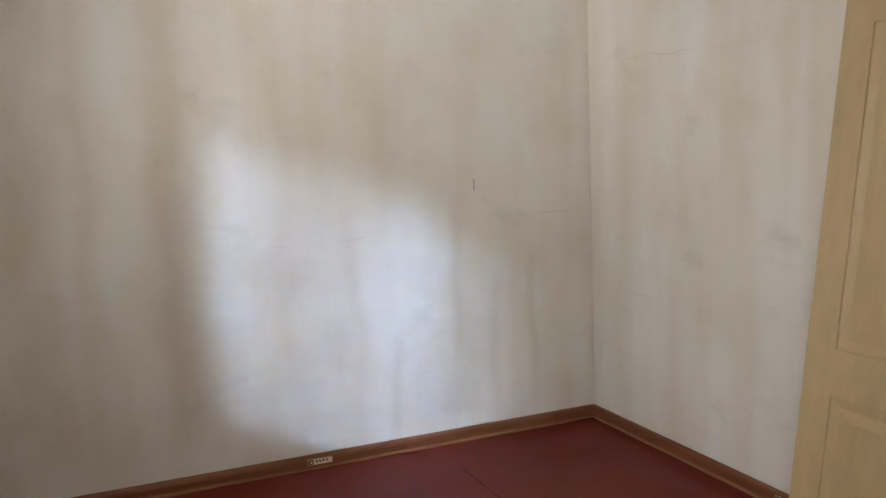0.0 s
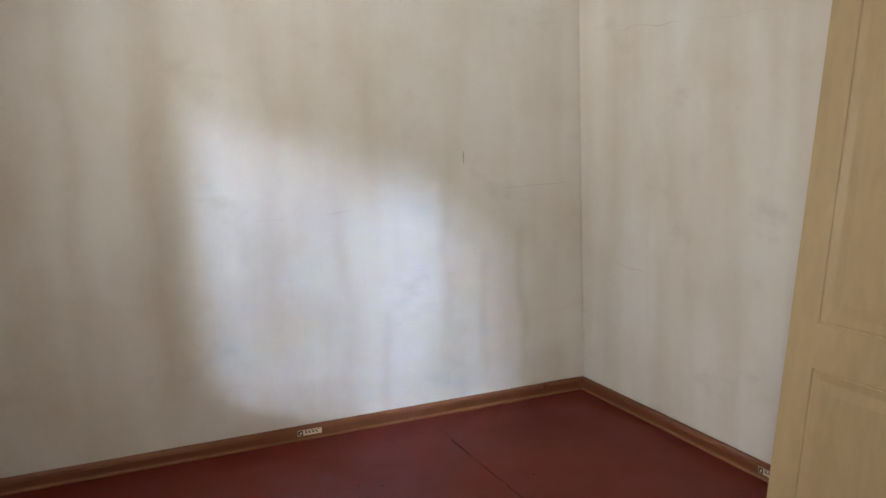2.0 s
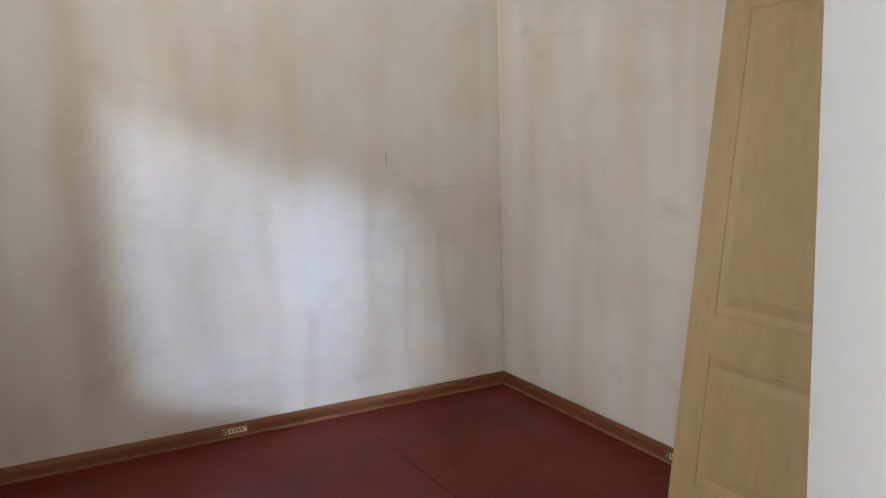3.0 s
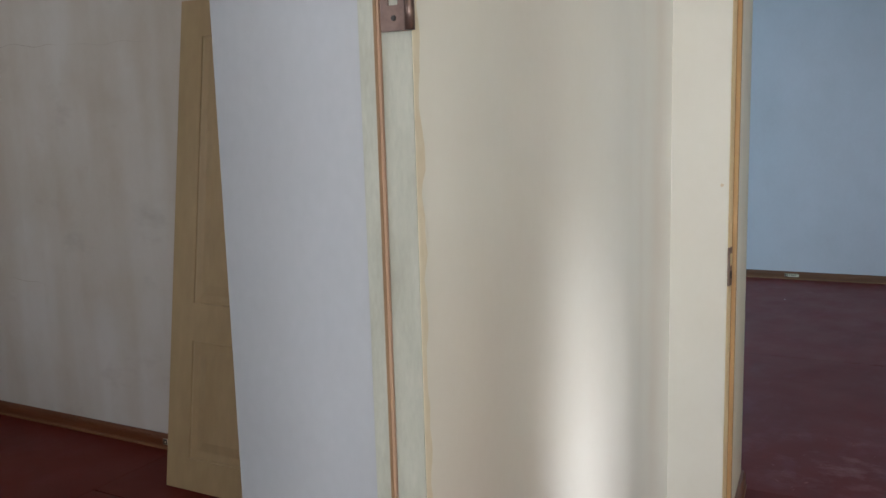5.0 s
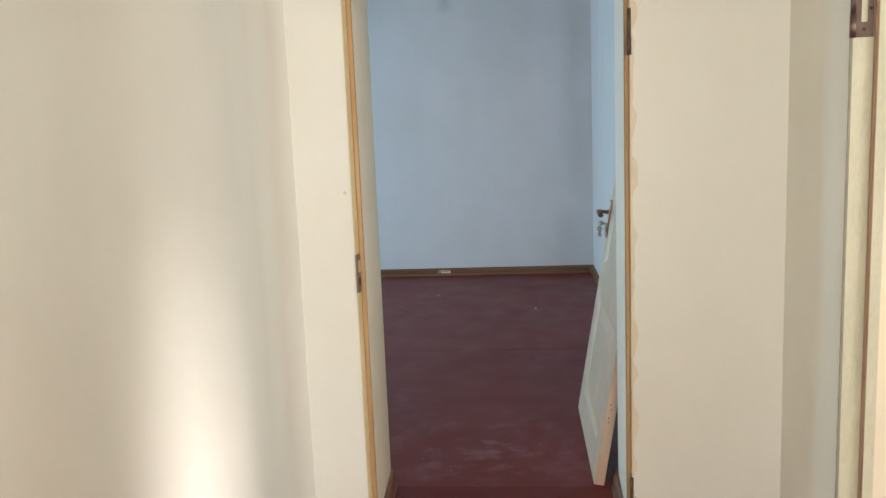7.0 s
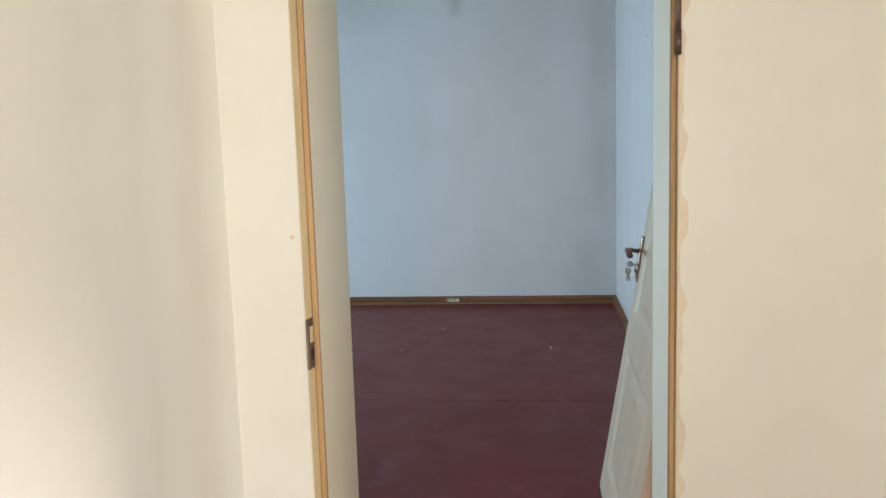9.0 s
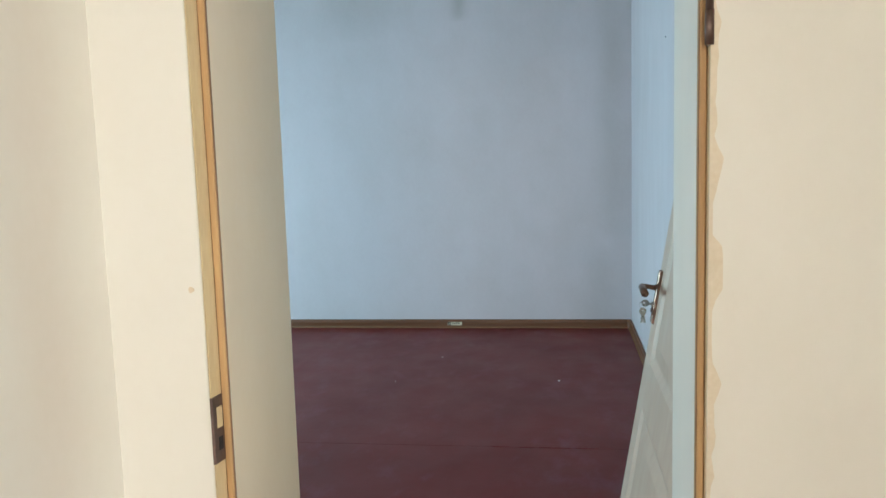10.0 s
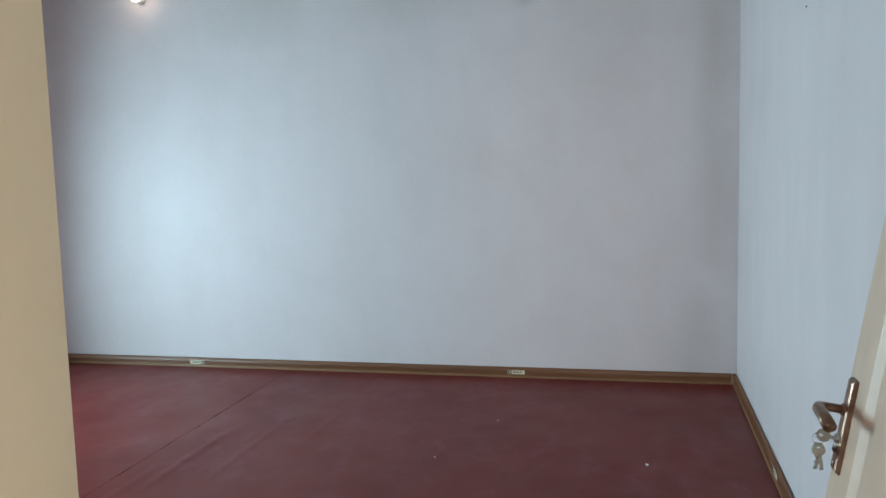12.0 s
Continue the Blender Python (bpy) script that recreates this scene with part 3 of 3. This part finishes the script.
sticker((R1E - S, 2.35, 0.037), (0, -1), (-1, 0))
sticker((R2E - S, 0.162, 0.037), (0, -1), (-1, 0))
sticker((R2E - S, 2.587, 0.037), (0, 1), (-1, 0))
sticker((6.145, R2S + S, 0.037), (-1, 0), (0, 1))


# ---- door leaves ----
def leaf_mesh(w, h, thick, panels, profile):
    """A moulded two-panel leaf, both faces pressed, edges eased."""
    pieces = []
    for p in panels:
        pb = bmesh.new()
        x0, x1, z0, z1 = p
        for side, sign in ((0.0, 1), (thick, -1)):
            loops = []
            for off, dep in profile:
                y = side + sign * dep
                loops.append([pb.verts.new(q) for q in ((x0 + off, y, z0 + off), (x1 - off, y, z0 + off), (x1 - off, y, z1 - off), (x0 + off, y, z1 - off))])
            for a, b in zip(loops, loops[1:]):
                for i in range(4):
                    pb.faces.new((a[i], a[(i + 1) % 4], b[(i + 1) % 4], b[i]))
            pb.faces.new(loops[-1])
        pieces.append(("panel", pb))
    px0, px1 = panels[0][0], panels[0][1]
    cuts = sorted({0.0, h, *[p[2] for p in panels], *[p[3] for p in panels]})
    boxes = [("stile", 0.0, px0, 0.0, h), ("stile", px1, w, 0.0, h)] + [("rail", px0, px1, cuts[k], cuts[k + 1]) for k in (0, 2, 4)]
    for nm, x0, x1, z0, z1 in boxes:
        pb = bmesh.new()
        box(pb, (x0, 0, z0), (x1, thick, z1))
        if nm == "stile":
            outer = 0.0 if x0 == 0 else w
            rim = [e for e in pb.edges if all(abs(v.co.x - outer) < 1e-5 for v in e.verts)]
            bmesh.ops.bevel(pb, geom=rim, offset=0.002, segments=2, affect="EDGES", profile=0.5)
        pieces.append((nm, pb))
    return pieces


GROOVED = ((0, 0), (0.0015, 0.005), (0.006, 0.006), (0.010, 0.0035), (0.034, 0.0085), (0.040, 0.0085), (0.075, 0.003))
SLOPED = ((0, 0), (0.003, 0.0012), (0.024, 0.009), (0.031, 0.0094), (0.072, 0.003), (0.078, 0.002))
PANELS = [(0.12, 0.78, 0.765, 1.85), (0.12, 0.78, 0.13, 0.612)]


def door_leaf(m, material, profile, label):
    thing = tagged(new("door_leaf"), label, "door")
    for nm, bm in leaf_mesh(0.9, 2.0, 0.04, PANELS, profile):
        part(nm, bm, material, thing)
    thing.matrix_world = m
    return thing


def lean(origin, xa, za):
    xa, za = Vector(xa).normalized(), Vector(za).normalized()
    ya = za.cross(xa)
    m = Matrix((xa, ya, za)).transposed().to_4x4()
    m.translation = origin
    return m


TH1, TH2 = math.asin(0.14), math.asin(0.1665)
leaf1 = door_leaf(lean((2.114, 2.083, 0.0058), (0, -1, 0), (math.sin(TH1), 0, math.cos(TH1))), M_LEAF1, GROOVED, "yellowed cream two-panel door leaf leaning against the bedroom wall")
leaf2 = door_leaf(lean((3.968, -0.863, 0.0070), (-1, 0, 0), (0, -math.sin(TH2), math.cos(TH2))), M_LEAF2, SLOPED, "off-white two-panel door leaf leaning against the blue wall")


def tube(bm, pts, r, seg=12):
    rings = []
    pts = [Vector(p) for p in pts]
    for i, p in enumerate(pts):
        d = (pts[min(i + 1, len(pts) - 1)] - pts[max(i - 1, 0)]).normalized()
        side = d.cross(Vector((0, 0, 1)))
        side = side.normalized() if side.length > 1e-3 else Vector((1, 0, 0))
        up = side.cross(d)
        rr = r[i] if isinstance(r, (list, tuple)) else r
        rings.append([bm.verts.new(p + side * math.cos(k * math.tau / seg) * rr + up * math.sin(k * math.tau / seg) * rr * 0.9) for k in range(seg)])
    for a, b in zip(rings, rings[1:]):
        for k in range(seg):
            bm.faces.new((a[k], a[(k + 1) % seg], b[(k + 1) % seg], b[k]))
    bm.faces.new(rings[0])
    bm.faces.new(rings[-1])


# lock furniture of the leaf: plate, lever, cylinder, and keys (local: x across, y into the leaf, z up)
PX, PZ = 0.042, 0.971
handle = new("door_handle", None)
handle.parent = leaf2
tagged(handle, "aged bronze lever handle on a long plate")
bm = bmesh.new()
box(bm, (PX - 0.019, -0.011, PZ - 0.09), (PX + 0.019, 0.0, PZ + 0.09))
bmesh.ops.bevel(bm, geom=[e for e in bm.edges if all(v.co.y < -0.01 for v in e.verts)], offset=0.007, segments=2, affect="EDGES", profile=0.4)
part("plate", bm, M_COPPER, handle)
bm = bmesh.new()
LZ = PZ + 0.03
tube(bm, [(PX, -0.004, LZ), (PX, -0.035, LZ), (PX + 0.002, -0.048, LZ), (PX + 0.01, -0.057, LZ), (PX + 0.024, -0.06, LZ - 0.001), (PX + 0.06, -0.058, LZ - 0.004), (PX + 0.1, -0.056, LZ - 0.010)], [0.0095, 0.009, 0.0094, 0.0105, 0.0114, 0.0122, 0.0126], 14)
part("lever", bm, M_COPPER, handle, "", True)
bm = bmesh.new()
bmesh.ops.create_cone(bm, segments=20, cap_ends=True, radius1=0.013, radius2=0.011, depth=0.008)
bmesh.ops.transform(bm, matrix=pose(PX, -0.012, LZ, 90), verts=bm.verts)
part("collar", bm, M_COPPER, handle, "", True)
KZ = PZ - 0.026
bm = bmesh.new()
bmesh.ops.create_cone(bm, segments=18, cap_ends=True, radius1=0.0085, radius2=0.0085, depth=0.014)
bmesh.ops.transform(bm, matrix=pose(PX, -0.010, KZ, 90), verts=bm.verts)
box(bm, (PX - 0.005, -0.016, KZ - 0.026), (PX + 0.005, -0.004, KZ))
part("lock_cylinder", bm, M_STEEL, handle, "steel lock cylinder", True)
for zz in (PZ + 0.074, PZ - 0.074):
    bm = bmesh.new()
    bmesh.ops.create_cone(bm, segments=12, cap_ends=True, radius1=0.0042, radius2=0.003, depth=0.003)
    bmesh.ops.transform(bm, matrix=pose(PX, -0.0118, zz, 90), verts=bm.verts)
    part("screw", bm, M_STEEL, handle)


def key_mesh(blade):
    """A flat key: round bow with a hole, notched blade; in the plane x = 0, bow centre at the origin, blade along -z."""
    bm = bmesh.new()
    n, r, ri = 20, 0.0125, 0.0035
    rings = []
    for x in (-0.0011, 0.0011):
        rings.append([[bm.verts.new((x, rr * math.sin(k * math.tau / n), rr * math.cos(k * math.tau / n) + (0.004 if rr == ri else 0))) for k in range(n)] for rr in (r, ri)])
    for k in range(n):
        j = (k + 1) % n
        for q in rings:
            bm.faces.new((q[0][k], q[0][j], q[1][j], q[1][k]))
        for i in (0, 1):
            bm.faces.new((rings[0][i][k], rings[0][i][j], rings[1][i][j], rings[1][i][k]))
    steps = 5
    for i in range(steps):
        z0, z1 = -0.011 - blade * i / steps, -0.011 - blade * (i + 1) / steps
        box(bm, (-0.0011, -0.0036, z1), (0.0011, 0.0036 - 0.0016 * (i % 2), z0))
    return bm


keys = tagged(new("key_bunch"), "steel keys on a ring hanging from the door lock", "keys")
kp = leaf2.matrix_world @ Vector((PX, -0.037, KZ))
bm = key_mesh(0.016)
ob = part("key", bm, M_STEEL, keys, "key in the lock")
ob.matrix_world = leaf2.matrix_world @ Matrix.Translation((PX, -0.037, KZ)) @ pose(0, 0, 0, 90, 0, 0) @ pose(0, 0, 0, 0, 0, 35)
bm = bmesh.new()
ringpts = [(0.0, 0.011 * math.sin(a * math.tau / 18), 0.011 * math.cos(a * math.tau / 18)) for a in range(19)]
tube(bm, ringpts, 0.0009, 6)
ob = part("key_ring", bm, M_STEEL, keys, "", True)
ob.matrix_world = Matrix.Translation(kp + Vector((0, 0.008, -0.006)))
for tilt, dx in ((-9, -0.003), (8, 0.003)):
    ob = part("key", key_mesh(0.028), M_STEEL, keys)
    ob.matrix_world = Matrix.Translation(kp + Vector((dx, 0.008, -0.028))) @ pose(0, 0, 0, tilt, 0, 14)

# screw holes of the missing hinge in the leaf's edge
for k, (yy, zz) in enumerate(((0.014, 0.335), (0.018, 0.315), (0.014, 0.280), (0.016, 0.262))):
    bm = bmesh.new()
    bmesh.ops.create_cone(bm, segments=10, cap_ends=True, radius1=0.0028, radius2=0.0028, depth=0.002)
    bmesh.ops.transform(bm, matrix=pose(0.9, yy, zz, 0, 90, 0), verts=bm.verts)
    part("screw_hole", bm, M_DARK, leaf2)


# ---- windows ----
def window(name, along, at, lo, hi, z0, z1, bars, label, half=0.035):
    """A white wooden window frame with glazing bars and clear panes in its opening."""
    w = tagged(new(name), label, "window", kind="structure")
    def S(nm, u0, u1, d0, d1, a0, a1, material):
        p, q = ((u0, at + d0, a0), (u1, at + d1, a1)) if along == "x" else ((at + d0, u0, a0), (at + d1, u1, a1))
        return slab(nm, p, q, material, w, "", 0.003)
    S("window_frame", lo, lo + 0.05, -0.03, 0.03, z0, z1, M_WHITE)
    S("window_frame", hi - 0.05, hi, -0.03, 0.03, z0, z1, M_WHITE)
    S("window_frame", lo + 0.05, hi - 0.05, -0.03, 0.03, z0, z0 + 0.05, M_WHITE)
    S("window_frame", lo + 0.05, hi - 0.05, -0.03, 0.03, z1 - 0.05, z1, M_WHITE)
    for b in bars:
        S("glazing_bar", b - half, b + half, -0.025, 0.025, z0 + 0.05, z1 - 0.05, M_WHITE)
    return w


# Windows out of view, placed and sized for the light they let in.
window("window_1", "y", R1W - 0.05, 1.4, 2.69, 0.99, 2.87, (1.83, 2.235, 2.47), "white wooden window frame", 0.024)
window("window_2", "x", R2N + 0.3, 4.9, 6.5, 0.3, 1.8, (5.7,), "white wooden window frame")
window("window_3", "x", HS - 2.7, -0.1, 1.06, 0.8, 2.6, (0.4,), "white wooden window frame")
window("window_5", "y", HW - 0.34, -1.25, -0.25, 0.75, 2.25, (-0.75,), "white wooden window frame")
window("window_4", "x", HS - 0.34, -1.6, -0.5, 0.7, 2.3, (-1.05,), "white wooden window frame")

# ---- marks on the walls ----
nail = structure(slab("scratch", (1.745, R1N - 0.006, 1.278), (1.7468, R1N + 0.006, 1.338), M_SCRATCH), "thin dark scratch on the wall", "scratch")


# ---- floor sheets ----
G = 0.004  # half the width of a joint between sheets


def sheet(x0, y0, x1, y1, amp, seed, step=0.12, ridges=(), paint=M_FLOOR):
    """A painted hardboard sheet, slightly buckled."""
    x0, y0, x1, y1 = x0 + G, y0 + G, x1 - G, y1 - G
    nx, ny = max(1, int((x1 - x0) / step)), max(1, int((y1 - y0) / step))
    bm = bmesh.new()
    top = []
    for i in range(nx + 1):
        col = []
        for j in range(ny + 1):
            x, y = x0 + (x1 - x0) * i / nx, y0 + (y1 - y0) * j / ny
            r = sum(k * math.exp(-((y - yl) / 0.018) ** 2) * max(0.0, 1 - ((x - xc) / half) ** 2) for xc, half, yl, k in ridges)
            col.append(bm.verts.new((x, y, amp * noise.noise((x * 1.6, y * 2.2, seed)) + r)))
        top.append(col)
    for i in range(nx):
        for j in range(ny):
            bm.faces.new((top[i][j], top[i + 1][j], top[i + 1][j + 1], top[i][j + 1])).smooth = True
    rim = [top[i][0] for i in range(nx + 1)] + [top[nx][j] for j in range(1, ny + 1)] + [top[i][ny] for i in range(nx - 1, -1, -1)] + [top[0][j] for j in range(ny - 1, 0, -1)]
    rim = [bm.verts.new(v.co) for v in rim]
    low = [bm.verts.new((v.co.x, v.co.y, -0.0038)) for v in rim]
    for k in range(len(rim)):
        j = (k + 1) % len(rim)
        bm.faces.new((rim[k], low[k], low[j], rim[j]))
    me = bpy.data.meshes.new("sheet")
    bmesh.ops.recalc_face_normals(bm, faces=bm.faces)
    bm.to_mesh(me)
    bm.free()
    me.materials.append(paint)
    ob = new("sheet", me)
    ob.parent = floor
    return ob


def filler(x0, y0, x1, y1):
    slab("joint_filler", (x0, y0, -0.0036), (x1, y1, -0.0006), M_FLOOR, floor)


def gap(x0, y0, x1, y1):
    slab("open_joint", (x0, y0, -0.0039), (x1, y1, -0.0032), M_CRACK, floor)


def broken_gap(x0, y0, x1, y1, seed, bare=0.3, bridged=0.09):
    """An open joint that old paint still bridges here and there."""
    rng = random.Random(seed)
    along = 0 if x1 - x0 > y1 - y0 else 1
    u, end = (x0, x1) if along == 0 else (y0, y1)
    while u < end:
        v = min(end, u + rng.uniform(bare * 0.2, bare))
        w = min(end, v + rng.uniform(0.01, bridged))
        for fn, p, q in ((gap, u, v), (filler, v, w)):
            if q > p:
                fn(*((p, y0, q, y1) if along == 0 else (x0, p, x1, q)))
        u = w


floor = bpy.data.objects["floor"]
for x0, x1 in ((R1W, 0.255), (0.255, 1.475)):
    sheet(x0, R1S, x1, R1N, 0.0006, 1.0)
sheet(1.475, R1S, 1.96, 2.335, 0.0006, 2.0)
sheet(1.96, R1S, R1E, 2.335, 0.0006, 3.0)
sheet(1.475, 2.335, R1E, R1N, 0.0006, 4.0)
filler(0.255 - G, R1S, 0.255 + G, R1N)
filler(1.475 - G, 3.39, 1.475 + G, R1N)
filler(1.475 - G, R1S, 1.475 + G, 2.2)
broken_gap(1.475 - G, 2.2, 1.475 + G, 3.39, 1)
filler(1.475, 2.335 - G, R1E, 2.335 + G)
filler(1.96 - G, R1S, 1.96 + G, 1.75)
broken_gap(1.96 - G, 1.75, 1.96 + G, 2.33, 3)
sheet(R2W, R2S, 5.085, 1.83, 0.0005, 5.0, paint=M_FLOOR_WORN)
sheet(R2W, 1.83, 5.085, R2N, 0.0005, 6.0, paint=M_FLOOR_WORN)
sheet(5.085, R2S, R2E, 1.83, 0.0006, 7.0, 0.02, ((6.0, 0.5, 1.605, 0.007), (5.6, 0.3, 1.70, 0.005), (6.2, 0.55, 1.36, 0.004), (6.6, 0.4, 1.1, 0.0025)), M_FLOOR_WORN)
sheet(5.085, 1.83, R2E, R2N, 0.0006, 8.0, paint=M_FLOOR_WORN)
filler(R2W - G, D2A + 0.005, R2W + G, D2B - 0.005)
filler(5.085 - G, -0.36, 5.085 + G, R2N)
filler(5.085 - G, R2S, 5.085 + G, -0.88)
broken_gap(5.085 - G, -0.88, 5.085 + G, -0.36, 4)
filler(R2W, 1.83 - G, 5.4, 1.83 + G)
broken_gap(5.4, 1.83 - G, 7.2, 1.83 + G, 5, 0.12, 0.3)
filler(7.2, 1.83 - G, R2E, 1.83 + G)
sheet(HE, D2A + 0.005, R2W, D2B - 0.005, 0.0, 9.0)
sheet(HW, HS, HE, HN, 0.0, 10.0)
sheet(D1A, HN, D1B - 0.06, R1S, 0.0, 11.0)

# paint chips and grit
for x, y, sx, sy, mat_, rot in ((6.257, -0.692, 0.016, 0.007, M_WHITE, 20), (6.83, 0.131, 0.006, 0.004, M_WHITE, 60), (1.019, 3.056, 0.006, 0.005, M_DARK, 10), (0.93, 3.1, 0.005, 0.005, M_DARK, 40), (6.2, 0.35, 0.005, 0.004, M_WHITE, 5), (1.62, 2.86, 0.006, 0.005, M_DARK, 30)):
    bm = bmesh.new()
    prism(bm, [(sx * math.cos(a) * (0.7 + 0.3 * math.sin(a * 3)), sy * math.sin(a)) for a in [k * math.tau / 7 for k in range(7)]], 0, 0.003)
    ob = part("paint_chip", bm, mat_)
    ob.matrix_world = pose(x, y, 0.0005, 0, 0, rot)
    tagged(ob, "tiny chip of paint lying on the floor", "paint chip", "paint chips on the floors")

# bare bulb in a holder on the blue room's wall
m, t, p = tree("lit bulb glass")
p.inputs["Base Color"].default_value = (1.0, 0.9, 0.75, 1)
p.inputs["Emission Color"].default_value = (1.0, 0.86, 0.66, 1)
p.inputs["Emission Strength"].default_value = 14
lamp = tagged(new("wall_lamp"), "small lit bulb in a white holder on the wall", "lamp")
bm = bmesh.new()
bmesh.ops.create_cone(bm, segments=24, cap_ends=True, radius1=0.04, radius2=0.03, depth=0.04)
bmesh.ops.transform(bm, matrix=pose(R2E - 0.026, 2.885, 2.735, 0, -90, 0), verts=bm.verts)
part("holder", bm, M_WHITE, lamp, "", True)
bm = bmesh.new()
bmesh.ops.create_uvsphere(bm, u_segments=20, v_segments=14, radius=0.03)
for v in bm.verts:
    if v.co.x > 0:
        v.co.x *= 1.3
bmesh.ops.transform(bm, matrix=pose(R2E - 0.08, 2.885, 2.735), verts=bm.verts)
part("bulb", bm, m, lamp, "glowing glass bulb", True)


# ---- hairline cracks and smudges in the plaster ----
M_HAIR = plain("dirty hairline", (0.54, 0.49, 0.42), (0.60, 0.56, 0.49), 0.8, 30)


def hairline(axis, at, out, a, b, width, seed, wall_wave, label="faint hairline crack in the plaster"):
    """A wandering crack from a to b, given as (along, z), on the wall at x or y = at."""
    bm = bmesh.new()
    n = max(8, int((Vector(b) - Vector(a)).length / 0.03))
    d = (Vector(b) - Vector(a)).normalized()
    nrm = Vector((-d.y, d.x))
    prev = None
    for i in range(n + 1):
        q = Vector(a).lerp(Vector(b), i / n) + nrm * 0.02 * noise.noise((i * 0.21, seed, 0))
        w = width * 0.6 * (0.35 + 0.65 * abs(noise.noise((i * 0.4, seed, 4)))) * min(1, i / 3, (n - i) / 3 + 0.05)
        pts = []
        for k in (-1, 1):
            u, z = q + nrm * w * k
            for o in (-0.002, 0.0012):
                d = at + wave(u, z, *wall_wave) + out * o
                pts.append(bm.verts.new((d, u, z) if axis == "x" else (u, d, z)))
        if prev:
            for p0, p1 in ((0, 1), (1, 3), (3, 2), (2, 0)):
                bm.faces.new((prev[p0], prev[p1], pts[p1], pts[p0]))
        prev = pts
    return structure(part("hairline_crack", bm, M_HAIR), label, "crack")


hairline("x", R1E, -1, (3.45, 1.905), (2.9, 1.875), 0.005, 1.0, (2.0, 0.005))
hairline("x", R1E, -1, (2.85, 1.87), (2.33, 1.85), 0.003, 2.0, (2.0, 0.005))
hairline("x", R1E, -1, (3.43, 0.75), (3.16, 0.722), 0.004, 4.0, (2.0, 0.005))
hairline("y", R1N, -1, (0.68, 1.058), (0.84, 1.07), 0.004, 5.0, (1.0, 0.006))
hairline("y", R1N, -1, (1.02, 1.075), (1.17, 1.085), 0.006, 6.0, (1.0, 0.006))
hairline("y", R1N, -1, (1.93, 1.137), (2.38, 1.15), 0.004, 7.0, (1.0, 0.006))
hairline("y", R1N, -1, (0.835, 0.80), (0.845, 0.68), 0.003, 8.0, (1.0, 0.006))
hairline("y", R1N, -1, (0.915, 0.27), (0.925, 0.2), 0.003, 9.0, (1.0, 0.006))


def speck(name, m, r, material, label):
    bm = bmesh.new()
    prism(bm, [(r * math.cos(a) * (0.8 + 0.2 * math.sin(3 * a)), r * math.sin(a) * 0.8) for a in [k * math.tau / 10 for k in range(10)]], -0.004, 0.0012)
    ob = part(name, bm, material)
    ob.matrix_world = m
    return structure(ob, label, name.replace("_", " "))


M_SMUDGE = plain("tan smudge", (0.70, 0.60, 0.43), (0.62, 0.51, 0.35), 0.6, 60)
speck("smudge", pose(HE, -0.037, 1.232, 0, -90, 0), 0.007, M_SMUDGE, "small tan smudge on the cream wall")
speck("nail_head", pose(5.735, R2S + 0.003, 2.03, -90, 0, 0), 0.004, M_DARK, "small nail head in the blue wall")


# worn edge of the floor sheets in the blue room's doorway, and flakes of plaster trodden in
M_DUST = plain("trodden plaster dust", (0.29, 0.14, 0.125), (0.22, 0.08, 0.07), 0.7, 40)
slab("worn_edge", (2.944, -0.925, -0.002), (2.951, -0.09, 0.0012), M_DUST, floor)
rng = random.Random(11)
for k in range(22):
    bm = bmesh.new()
    sx, sy = rng.uniform(0.004, 0.016), rng.uniform(0.001, 0.0028)
    prism(bm, [(sx * math.cos(a) * (0.75 + 0.25 * math.sin(a * 3 + k)), sy * math.sin(a)) for a in [q * math.tau / 8 for q in range(8)]], -0.001, 0.0014)
    ob = part("plaster_flake", bm, M_DUST)
    ob.matrix_world = pose(rng.uniform(3.08, 3.75), rng.uniform(-0.72, -0.12), 0.0002, 0, 0, rng.uniform(-60, 60))
    tagged(ob, "pale flake of plaster trodden into the red floor", "plaster flake", "plaster flakes on the floor")
